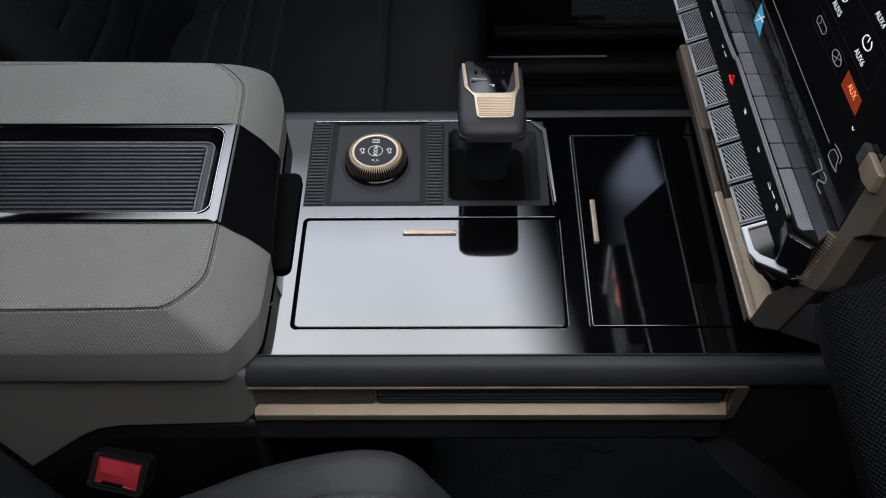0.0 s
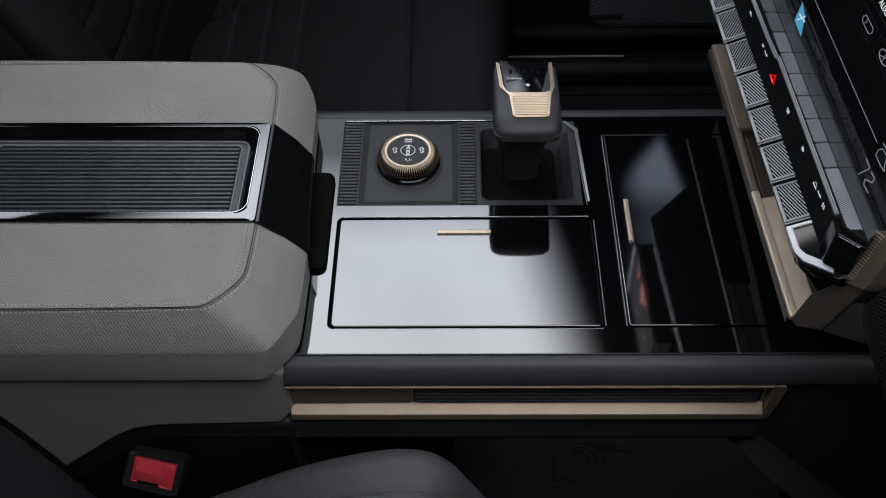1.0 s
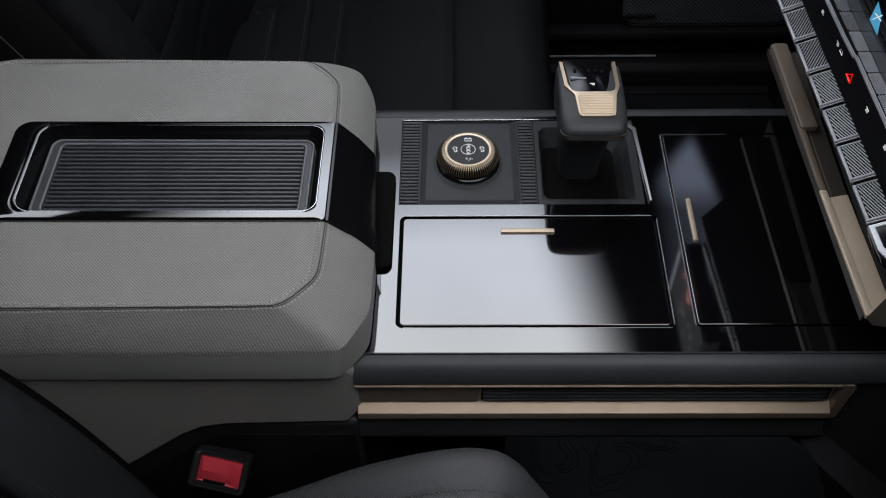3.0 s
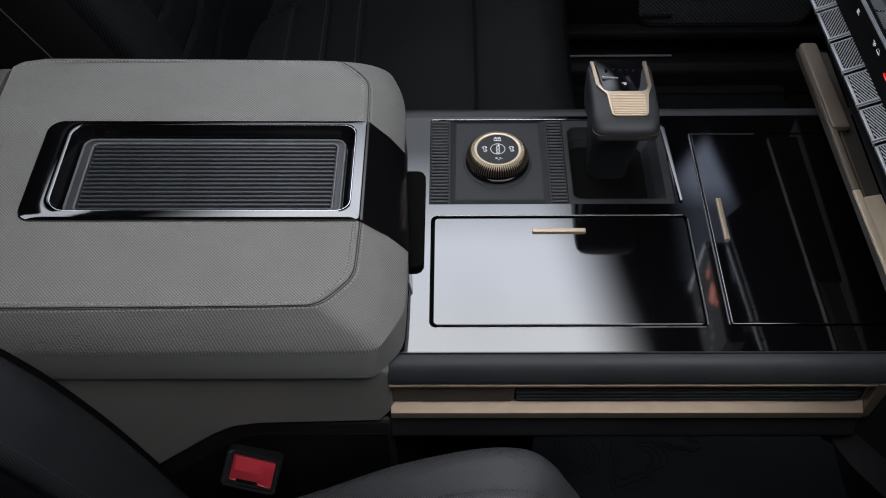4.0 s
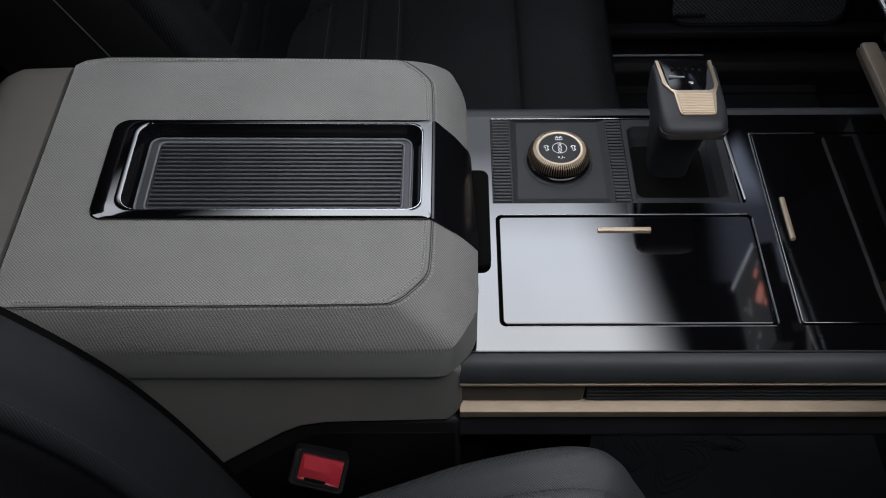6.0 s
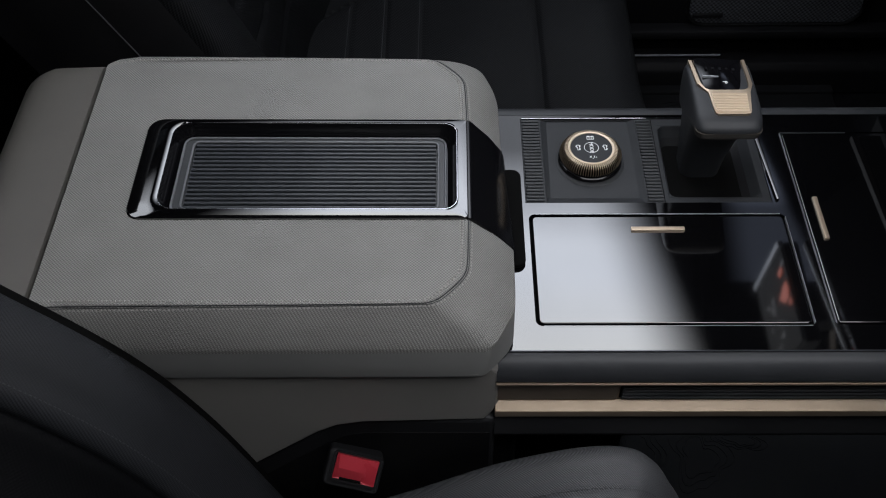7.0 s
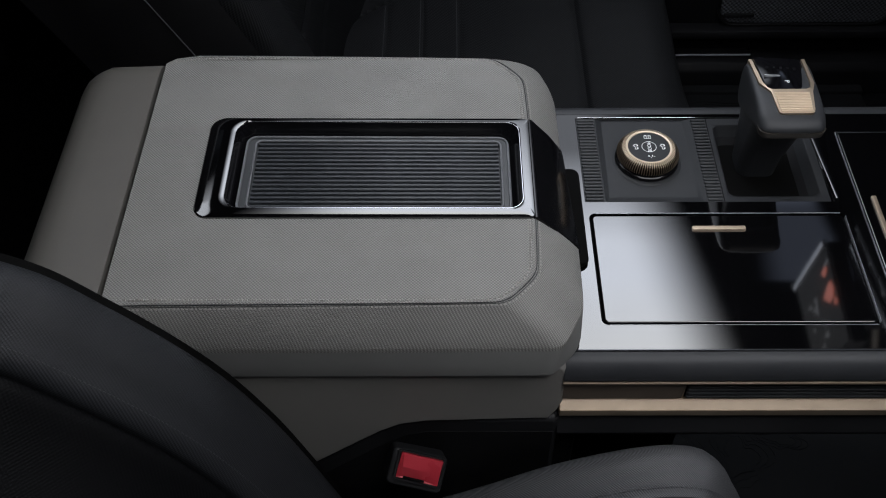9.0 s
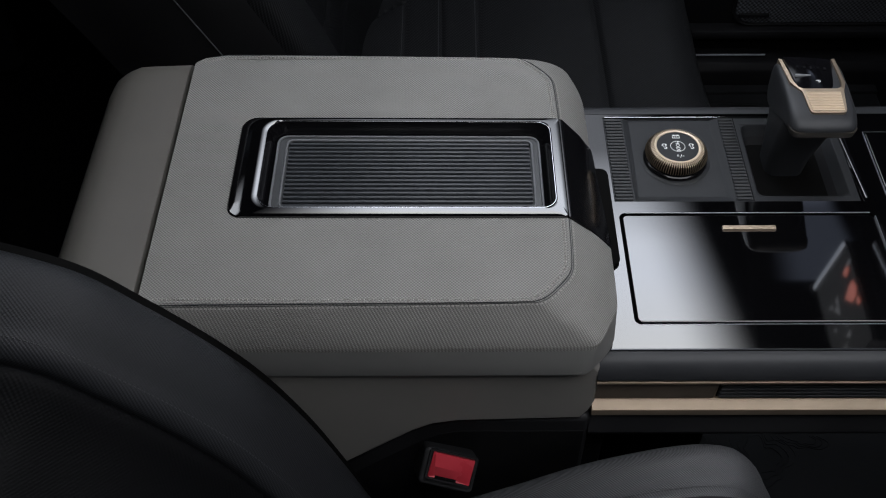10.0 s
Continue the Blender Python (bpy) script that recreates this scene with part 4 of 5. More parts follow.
    bm.faces.new([h[4], h[3]] + vs[0][half:])
    bm.faces.new(h)
    for ra, rb in zip(vs, vs[1:]):
        for i in range(2 * half - 1):
            if i != half - 1:
                bm.faces.new((ra[i], rb[i], rb[i + 1], ra[i + 1]))
    cover = part("cover", bm, LEATHER, a, "grey woven-grain cover with stitched edge", 80)
    for flip in (False, True):
        def line(off, rise):
            out = [(p + (d if off < 0 else s) * off + Vector((0, 0, rise))) for p, d, s in zip(p1, flat, slope)]
            return [(p.x, 2 * MID - p.y - 0.011 * max(0.0, (-0.372 - p.x) / 0.022) ** 2 if flip else p.y, p.z - 0.0015 * max(0.0, (-0.380 - p.x) / 0.014)) for p in out]
        stitches(line(-0.0050, 0.0001), STITCH, cover, 0.0034, 0.0019)
        part("seam_welt", tube(line(-0.0022, -0.0010), 0.0016, 8), LEATHER, cover, "", 80)
        part("seam_shadow", tube(line(0.0002, -0.0002), 0.0005, 5), RUBBER, cover)
        part("seam_shadow", tube(line(0.0022, 0.0001), 0.0003, 5), RUBBER, cover)
        stitches(line(0.0042, 0.0002), STITCH, cover, 0.0034, 0.0018)
    part("rear_roll", tube([(-0.3915, -0.1560 + 0.0264 * k, 0.5740) for k in range(11)], 0.0040, 10), LEATHER, cover, "", 80)
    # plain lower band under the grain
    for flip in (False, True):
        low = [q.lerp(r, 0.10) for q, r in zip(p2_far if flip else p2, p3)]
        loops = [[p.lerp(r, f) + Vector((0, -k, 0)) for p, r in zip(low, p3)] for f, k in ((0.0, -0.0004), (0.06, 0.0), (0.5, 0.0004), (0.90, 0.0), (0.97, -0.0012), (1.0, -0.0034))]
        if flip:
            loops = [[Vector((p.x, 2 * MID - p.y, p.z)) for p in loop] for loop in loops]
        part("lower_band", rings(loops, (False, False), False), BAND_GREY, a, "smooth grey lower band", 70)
    # gloss black band down the front
    g0, g1 = -0.0712, 2 * MID + 0.0712
    band = [(-0.0590, 0.5795), (-0.0560, 0.5790), (-0.0362, 0.5590), (-0.0202, 0.5400), (-0.0182, 0.5330), (-0.0205, 0.5070), (-0.0260, 0.5070), (-0.0260, 0.535), (-0.0590, 0.570)]
    part("front_band", prism([(x, z) for x, z in band], g0, g1, "y", 0.0008), BLACK_GLASS, a, "gloss black front band")
    # tray
    outer = round_ends(-0.3395, -0.0592, -0.0715, 0.0465, 0.0135, 0.003, 8)
    inner = round_ends(-0.3160, -0.0680, -0.0610, 0.0415, 0.0150, 0.012, 8)
    tray = part("tray_rim", crowned_rim(outer, inner, 0.5805, 0.010, 0.0008, 0.0015), PIANO, a, "polished dark tray rim", 30)
    part("bright_edge", tube([(x, y, 0.5796) for x, y in inner], 0.00028, 6, True), CHROME, tray)
    i2 = round_ends(-0.3092, -0.0762, -0.0570, 0.0352, 0.011, 0.010, 8)
    part("tray_wall", rings([[(x, y, 0.5790) for x, y in inner], [(x, y, 0.5630) for x, y in i2]], (False, True)), BLACK_GLASS, tray, "", 50)
    mo, mi = round_rect(-0.3082, -0.0772, -0.0562, 0.0342, 0.009, 6), round_rect(-0.2988, -0.0850, -0.0510, 0.0280, 0.005, 6)
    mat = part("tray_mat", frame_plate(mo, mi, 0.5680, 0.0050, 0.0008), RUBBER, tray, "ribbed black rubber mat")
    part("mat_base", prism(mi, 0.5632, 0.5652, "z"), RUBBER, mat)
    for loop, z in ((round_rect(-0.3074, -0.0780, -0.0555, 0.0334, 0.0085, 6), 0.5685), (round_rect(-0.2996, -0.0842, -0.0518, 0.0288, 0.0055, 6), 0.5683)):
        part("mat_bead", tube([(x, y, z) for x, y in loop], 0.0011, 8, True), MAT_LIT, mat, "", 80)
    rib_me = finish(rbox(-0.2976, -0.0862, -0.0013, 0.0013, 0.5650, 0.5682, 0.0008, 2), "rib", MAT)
    for k in range(16):
        piece("rib", rib_me, mat, pose(0, 0.0251 - 0.0049 * k, 0))
    # the pad is sheared to fit the camera's view: a little askew, falling slightly towards the front
    done = set()
    for ob in a.children_recursive:
        if ob.data.name not in done:
            done.add(ob.data.name)
            for v in ob.data.vertices:
                f = min(1.15, max(0.0, (v.co.x + 0.335) / 0.275)) * min(1.0, max(0.0, (v.co.z - 0.50) / 0.07))
                back = min(1.1, max(0.0, (v.co.y + 0.0715) / 0.118)) * min(1.0, max(0.0, (0.575 - v.co.z) / 0.035)) * min(1.0, max(0.0, (v.co.x + 0.062) / 0.03))
                v.co += Vector((-0.0065 * back, 0.0088 * f, -0.0112 * f))
    return a


def rear_body():
    b = thing("console_rear_body", (-0.25, MID, -0.02), "smooth taupe-grey body under the armrest", "console body")
    side = [(-0.455, 0.5065), (-0.0515, 0.5065), (-0.0385, 0.502), (-0.032, 0.49), (-0.032, 0.441), (-0.0355, 0.431), (-0.0455, 0.4265), (-0.15, 0.4265), (-0.172, 0.421), (-0.19, 0.409), (-0.285, 0.322), (-0.455, 0.294)]
    bm = prism(side, -0.1722, 0.146, "y", 0.004, 3)
    for v in bm.verts:
        if v.co.x > -0.050 and v.co.y < -0.15:
            v.co.y += 0.7 * (v.co.x + 0.050)
    part("body", bm, SMOOTH_GREY, b)
    prof = spline([(-0.486, 0.30), (-0.486, 0.42), (-0.4857, 0.50), (-0.4810, 0.543), (-0.472, 0.561), (-0.456, 0.5728), (-0.425, 0.5758), (-0.3988, 0.5768)], 28)
    loops = []
    for y, k in ((-0.176, 0.008), (-0.172, 0.003), (-0.164, 0.0), (0.104, 0.0), (0.117, 0.0012), (0.1260, 0.0046), (0.1315, 0.0100), (0.1340, 0.018)):
        row = [(x + k * min(1, max(0, (-0.41 - x) / 0.06)), y, z - k * min(1, max(0, (z - 0.50) / 0.06))) for x, z in prof]
        loops.append(row + [(-0.3988, y, -0.018), (row[0][0], y, -0.018)])
    bm = rings(loops)
    part("rear_cap", bm, TAUPE, b, "smooth taupe rear cap", 50)
    part("joint", rbox(-0.3985, -0.3938, -0.172, 0.127, 0.45, 0.5600, 0), GAP, b)
    # black shoulder under the grey body
    shoulder = [(-0.035, 0.427), (-0.15, 0.427), (-0.176, 0.420), (-0.195, 0.407), (-0.3, 0.308), (-0.3, 0.05), (-0.035, 0.05)]
    part("shoulder_panel", prism(shoulder, -0.1695, -0.1505, "y", 0.006, 3), SHOULDER, b, "black lower side panel")
    inner = [(-0.04, 0.406), (-0.15, 0.406), (-0.168, 0.400), (-0.184, 0.388), (-0.28, 0.296), (-0.28, 0.06), (-0.04, 0.06)]
    part("shoulder_inset", prism(inner, -0.1699, -0.1680, "y"), BLACK, b)


def buckle():
    t = thing("seat_belt_buckle", (-0.155, -0.21, 0.25), "black seat belt buckle with red release button", "seat belt buckle")
    m = Matrix.Translation((-0.1555, -0.2050, 0.402)) @ Euler((radians(38), radians(14), radians(-7))).to_matrix().to_4x4() @ Matrix.Diagonal((1.0, 0.8, 1.0, 1.0))
    shell_bm = prism(round_rect(-0.0258, 0.0228, -0.0235, 0.0172, 0.005), -0.10, -0.0085, "z", 0.0030, 3)
    shell_bm.transform(m)
    part("housing", shell_bm, SHOULDER, t, "rounded black buckle housing", 50)
    lip = frame_plate(round_rect(-0.0212, 0.0206, -0.0168, 0.0162, 0.0026), round_rect(-0.0190, 0.0186, -0.0146, 0.0146, 0.0016), -0.0048, 0.006, 0.0006)
    lip.transform(m)
    part("button_rim", lip, BLACK, t, "thin raised rim round the button")
    # button: a flat push face, a scoop towards the slot, a raised lobe beside it
    pts = [(-0.0186, 0.0142, -0.0022), (-0.0168, 0.0142, -0.0006), (0.0180, 0.0142, -0.0006), (0.0172, 0.0105, 0.0), (0.0112, -0.0010, -0.0008), (-0.0152, -0.0005, -0.0008), (-0.0128, -0.0118, -0.0062), (0.0068, -0.0118, -0.0062), (0.0182, -0.0140, -0.0044), (-0.0186, -0.0140, -0.0070)]
    btn = bmesh.new()
    vs = [btn.verts.new(p) for p in pts]
    for face in ((0, 9, 6, 5, 1), (1, 5, 4, 3, 2), (5, 6, 7, 4), (4, 7, 8, 3), (2, 3, 8), (6, 9, 8, 7)):
        btn.faces.new([vs[i] for i in face])
    base = [btn.verts.new((p[0], p[1], -0.014)) for p in pts]
    loop = (0, 1, 2, 8, 9)
    for a0, b0 in zip(loop, loop[1:] + loop[:1]):
        btn.faces.new((vs[a0], vs[b0], base[b0], base[a0]))
    btn.transform(m)
    part("release_button", btn, RED, t, "bright red release button", 20)
    part("latch_slot", rbox(-0.0125, 0.0066, -0.0140, -0.0112, -0.012, -0.0050, 0.0006, 2, m), GAP, t)


# ---- seats ----
def near_seat():
    t = thing("bucket_seat", (-0.1, -0.42, -0.02), "charcoal grained front seat with stitched bolsters", "car seat", "front seats")
    crest = [(-0.30, 0.26), (-0.20, 0.295), (-0.15, 0.318), (-0.11, 0.343), (-0.036, 0.3925), (0.000, 0.4095), (0.030, 0.4205), (0.062, 0.4250), (0.087, 0.4190), (0.106, 0.399), (0.120, 0.370), (0.133, 0.342), (0.150, 0.29), (0.155, 0.20)]
    prof = [(-0.178, -0.14), (-0.180, -0.05), (-0.184, -0.018), (-0.192, -0.005), (-0.204, 0.0), (-0.222, -0.0055), (-0.250, -0.022), (-0.285, -0.040), (-0.36, -0.05), (-0.52, -0.05), (-0.60, -0.03), (-0.65, 0.0), (-0.668, -0.02), (-0.672, -0.12)]
    seam = lambda x, y, z: groove(y + 0.2320, 0.0018, 0.0018) + 0.0008 * math.exp(-((y + 0.2365) / 0.003) ** 2)
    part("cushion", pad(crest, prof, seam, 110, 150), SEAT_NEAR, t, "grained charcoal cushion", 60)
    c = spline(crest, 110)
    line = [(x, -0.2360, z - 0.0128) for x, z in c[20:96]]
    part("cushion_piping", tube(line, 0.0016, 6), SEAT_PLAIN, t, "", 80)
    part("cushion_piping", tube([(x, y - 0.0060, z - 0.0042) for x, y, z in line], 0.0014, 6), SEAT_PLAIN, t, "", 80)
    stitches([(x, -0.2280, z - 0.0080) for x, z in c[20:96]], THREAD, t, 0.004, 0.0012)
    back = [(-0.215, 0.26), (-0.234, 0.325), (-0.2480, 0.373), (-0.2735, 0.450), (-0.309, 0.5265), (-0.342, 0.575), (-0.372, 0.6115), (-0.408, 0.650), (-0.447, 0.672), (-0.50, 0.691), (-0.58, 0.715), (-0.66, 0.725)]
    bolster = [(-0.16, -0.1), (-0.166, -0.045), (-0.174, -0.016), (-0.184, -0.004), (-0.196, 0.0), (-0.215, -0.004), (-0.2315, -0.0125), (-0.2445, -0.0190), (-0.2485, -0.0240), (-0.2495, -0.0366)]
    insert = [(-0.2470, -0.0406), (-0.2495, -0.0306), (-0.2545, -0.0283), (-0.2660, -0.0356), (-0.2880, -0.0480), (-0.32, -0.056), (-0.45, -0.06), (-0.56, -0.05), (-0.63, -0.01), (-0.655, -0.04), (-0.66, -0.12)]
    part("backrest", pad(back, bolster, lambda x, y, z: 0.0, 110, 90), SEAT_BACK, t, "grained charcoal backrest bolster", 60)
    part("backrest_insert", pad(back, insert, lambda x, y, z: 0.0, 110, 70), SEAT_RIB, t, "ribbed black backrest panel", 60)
    # Black strip added where the seat back shades the console body.
    part("side_panel", pad(back, [(-0.1728, -0.10), (-0.1732, -0.009), (-0.1745, -0.0062), (-0.181, -0.0064), (-0.183, -0.10)], lambda x, y, z: 0.0, 110, 24), GAP, t, "seat back side panel coloured black for shade", 60)
    cb = spline(back, 110)
    tg = np.gradient(cb, axis=0)
    nb = np.stack([tg[:, 1], -tg[:, 0]], 1) / np.linalg.norm(tg, axis=1)[:, None]
    nb *= np.sign(nb[60, 1])
    stitches([(c0[0] - n[0] * 0.0155, -0.2395, c0[1] - n[1] * 0.0155) for c0, n in zip(cb[10:100], nb[10:100])], THREAD_DARK, t, 0.004, 0.0010)


def far_seat():
    t = thing("bucket_seat", (-0.1, 0.48, -0.02), "charcoal front seat with quilted cross seams", "car seat", "front seats")
    top = [(-0.36, 0.235), (-0.30, 0.245), (-0.22, 0.262), (-0.115, 0.292), (-0.04, 0.322), (0.042, 0.345), (0.10, 0.362), (0.145, 0.362), (0.166, 0.350), (0.178, 0.32), (0.184, 0.25), (0.184, 0.15)]
    prof = [(0.195, -0.12), (0.20, -0.03), (0.215, 0.0), (0.25, 0.008), (0.29, 0.0), (0.33, -0.004), (0.50, -0.004), (0.66, -0.002), (0.75, -0.004), (0.765, -0.03), (0.77, -0.12)]

    def shape(x, y, z):
        d = groove(x - 0.042, 0.004, 0.006)
        edge = 0.625 + (x + 0.27) * 0.62
        if x < 0.02:
            for gx in (-0.115, -0.168, -0.222):
                d += groove(x - gx, 0.003, 0.0035) * (1 if 0.28 < y < edge else 0)
        rise = min(1, max(0, (y - edge) / 0.05))
        return d - 0.004 * math.exp(-((y - edge) / 0.006) ** 2) * (1 if x < 0.03 else 0) + 0.018 * rise * rise * (3 - 2 * rise) * min(1, max(0, (0.02 - x) / 0.06))
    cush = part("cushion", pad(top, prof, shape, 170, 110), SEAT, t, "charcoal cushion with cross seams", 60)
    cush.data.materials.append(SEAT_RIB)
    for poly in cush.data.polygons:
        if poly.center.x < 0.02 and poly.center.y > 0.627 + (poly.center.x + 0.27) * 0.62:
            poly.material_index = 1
    for gx, z in ((-0.115, 0.2892), (-0.168, 0.2732), (-0.222, 0.2582)):
        part("cross_seam", tube([(gx - 0.004, 0.29, z), (gx - 0.004, 0.61 + (gx + 0.27) * 0.62, z)], 0.0006, 6), THREAD_DARK, t, "fine cross seam")
    back = [(-0.265, 0.21), (-0.278, 0.27), (-0.298, 0.36), (-0.340, 0.485), (-0.388, 0.59), (-0.455, 0.72), (-0.52, 0.85), (-0.56, 0.95)]
    prof2 = [(0.185, -0.12), (0.187, -0.03), (0.190, 0.030), (0.196, 0.052), (0.206, 0.057), (0.255, 0.055), (0.272, 0.048), (0.282, 0.012), (0.31, -0.002), (0.45, -0.008), (0.60, -0.004), (0.66, 0.02), (0.70, 0.034), (0.74, 0.02), (0.755, -0.02), (0.76, -0.12)]

    def shape2(x, y, z):
        d = groove(y - 0.284, 0.004, 0.005)
        if 0.30 < y < 0.64:
            for k in range(6):
                d += groove(z - (0.33 + 0.055 * k), 0.004, 0.004)
        return d
    # Black panel: the unlit side of the seat back is put into its colour.
    part("side_panel", pad(back, [(0.180, -0.125), (0.1805, -0.03), (0.1815, 0.015), (0.1845, 0.030), (0.186, -0.125)], lambda x, y, z: 0.0, 60, 30, 0.125), BLACK, t, "seat back side panel coloured black for shade", 60)
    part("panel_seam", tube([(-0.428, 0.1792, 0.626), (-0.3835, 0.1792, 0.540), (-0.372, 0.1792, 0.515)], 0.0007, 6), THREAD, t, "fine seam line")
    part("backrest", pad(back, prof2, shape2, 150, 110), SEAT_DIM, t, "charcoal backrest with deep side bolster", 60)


def door():
    d = thing("door_1", (0.3, 0.85, -0.02), "black inner door panel with speaker grille", "car door", "", "structure")
    part("panel", prism([(0.858, -0.018), (0.81, 0.02), (0.795, 0.10), (0.80, 0.22), (0.79, 0.36), (0.80, 0.45), (0.858, 0.50)], -0.45, 0.75, "x", 0.006), DOOR, d)
    part("pocket_lip", rbox(0.20, 0.75, 0.77, 0.80, 0.088, 0.106, 0.006), BLACK, d)
    sp = part("speaker_grille", prism(round_rect(0.330, 0.62, 0.113, 0.30, 0.030), 0.784, 0.799, "y", 0.003), GRILLE, d, "grey woven speaker grille")
    part("grille_rim", tube([(x, 0.786, z) for x, z in round_rect(0.327, 0.623, 0.110, 0.303, 0.033)], 0.003, 6, True), BLACK, sp)
    part("grille_tab", rbox(0.336, 0.388, 0.779, 0.785, 0.128, 0.135, 0.002), BLACK, sp)
    s = thing("door_sill", (0.28, 0.8, -0.02), "black door sill with thin bright scuff strip", "door sill")
    part("sill", prism([(0.752, -0.018), (0.756, 0.03), (0.766, 0.042), (0.80, 0.044), (0.83, -0.018)], -0.45, 0.75, "x", 0.004), BLACK, s)
    part("scuff_plate", rbox(0.10, 0.394, 0.778, 0.798, 0.0445, 0.049, 0.001), BLACK, s)
    part("scuff_strip", rbox(0.10, 0.400, 0.7775, 0.7790, 0.0476, 0.0512, 0.0005), STEEL, s, "thin brushed metal strip")


# ---- dashboard and screen unit ----
def axes(o, *cols):
    m = Matrix.Identity(4)
    for i, v in enumerate((*cols, o)):
        for k in range(3):
            m[k][i] = v[k]
    return m


# KM: along the unit towards the near side, across, up; KF: the sloping face of the keys; GM: the glass
_l = Vector((0.0517, -1, -0.029)).normalized()
_x = Vector((1, 0.0517, 0))
_x = (_x - _l * _x.dot(_l)).normalized()
_z = _l.cross(_x)
_o = Vector((0.331, -0.0264, 0.656))
KM = axes(_o, _l, _x, _z)
_s = (_x * 0.925 + _z * 0.38).normalized()
KF = axes(_o, _l, _s, _l.cross(_s))
_u = (_x * 0.287 + _z * 0.958).normalized()
GM = axes(KM @ Vector((0, 0.039, 0.045)), _l, _u, _l.cross(_u))


def beam(a, b, wide, thick, side, r=0.001):
    """A bar from a to b; side: the way its width lies."""
    a, b = Vector(a), Vector(b)
    d = (b - a).normalized()
    s = (Vector(side) - d * d.dot(Vector(side))).normalized()
    m = Matrix.Identity(4)
    for i, v in enumerate((d, s, d.cross(s), a)):
        for k in range(3):
            m[k][i] = v[k]
    return rbox(0, (b - a).length, -wide / 2, wide / 2, -thick / 2, thick / 2, r, 2, m)


def hatch(u0, u1, v0, v1, w0, w1, step, bar, slope):
    """Slanted bars that fill a small rectangle."""
    bms = []
    span = (v1 - v0) / slope
    s = u0 - abs(span)
    while s < u1 + abs(span):
        a, b = (s, v0), (s + span, v1)
        if a[0] > b[0]:
            a, b = b, a
        lo, hi = max(a[0], u0), min(b[0], u1)
        if hi - lo > 0.0015:
            f = lambda x: a[1] + (x - a[0]) / (b[0] - a[0]) * (b[1] - a[1])
            bms.append(beam((lo, f(lo), (w0 + w1) / 2), (hi, f(hi), (w0 + w1) / 2), bar, w1 - w0, (0, 1, 0) if abs(slope) < 5 else (1, 0, 0), 0.0))
        s += step
    return join(*bms)


def screen_unit():
    t = thing("infotainment_unit", (0.40, 0.0, 0.56), "angular dash screen unit with metal keys below the glass", "touchscreen unit")

    def local(name, bm, mat, parent, label="", sharp=35, m=GM):
        bm.transform(m)
        return part(name, bm, mat, parent, label, sharp)
    # core: sloping key bed, riser, ledge
    core = [(0.0005, -0.0035), (0.0162, 0.0030), (0.0165, 0.0415), (0.0405, 0.0430), (0.075, 0.0430), (0.075, -0.075), (0.050, -0.075)]
    local("housing", prism(core, -0.165, 0.1435, "x"), BLACK, t, m=KM)
    local("riser", rbox(-0.163, 0.1435, 0.0150, 0.0166, 0.0080, 0.0415, 0.0003, 1), KEY_BLACK, t, "black strip with white symbols", m=KM)
    # metal keys
    pitch = 0.0387
    bodyme = finish(rbox(0.0012, pitch - 0.0024, 0.0004, 0.0174, -0.004, 0.0000, 0.0006, 2), "key_body", KEY_BLACK)
    rimme = finish(join(rbox(0.0010, pitch - 0.0052, -0.0004, 0.0020, -0.004, 0.0009, 0.0005), rbox(pitch - 0.0056, pitch - 0.0040, -0.0008, 0.0190, -0.003, 0.0012, 0.0005),
                        rbox(pitch - 0.0034, pitch - 0.0024, -0.0008, 0.0193, -0.004, 0.0004, 0.0004), rbox(0.0010, 0.0020, 0.0020, 0.0174, -0.003, 0.0006, 0.0003, 1)), "key_rim", KEY_STEEL)
    hat_near = finish(hatch(0.0026, pitch - 0.0058, 0.0026, 0.0170, -0.0004, 0.0005, 0.0052, 0.00062, 0.38), "key_hatch", KEY_STEEL)
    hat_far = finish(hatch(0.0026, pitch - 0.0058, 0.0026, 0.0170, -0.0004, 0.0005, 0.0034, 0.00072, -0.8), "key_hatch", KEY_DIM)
    for k in range(7):
        m = KF @ Matrix.Translation((0.1180 - pitch * (k + 1), 0, 0))
        key = piece("key", bodyme, t, m, "slate key with hatched metal face")
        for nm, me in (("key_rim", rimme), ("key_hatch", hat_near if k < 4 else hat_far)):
            o = new(nm, me)
            o.parent = key
    # rail along the top of the riser, with a small step
    for da in (0.0, 0.0016):
        local("rail", join(beam((-0.163, 0.0110 + da, 0.0440), (-0.0330, 0.0122 + da, 0.0442), 0.0007, 0.002, (0, 1, 0), 0), beam((-0.0330, 0.0122 + da, 0.0440), (-0.0090, 0.0132 + da, 0.0442), 0.0007, 0.002, (0, 1, 0), 0),
                           beam((-0.0090, 0.0132 + da, 0.0440), (-0.0070, 0.0147 + da, 0.0442), 0.0007, 0.002, (0, 1, 0), 0), beam((-0.0070, 0.0147 + da, 0.0440), (0.1440, 0.0138 + da, 0.0442), 0.0007, 0.002, (0, 1, 0), 0)), STEEL, t, "thin bright rail", m=KM)
    local("rail_bed", join(prism([(-0.163, 0.0104), (-0.0100, 0.0122), (-0.0060, 0.0138), (0.146, 0.0128), (0.1475, 0.020), (-0.163, 0.020)], 0.036, 0.0432, "z", 0.0006)), KEY_BLACK, t, m=KM)
    # ledge: ridged rockers, plain blocks, dark blocks, in cross rows
    p2 = 0.0233
    fine = finish(hatch(0.0004, p2 - 0.0007, 0.0174, 0.0266, 0.0446, 0.0453, 0.0023, 0.00064, 0.9), "ridge", STEEL)
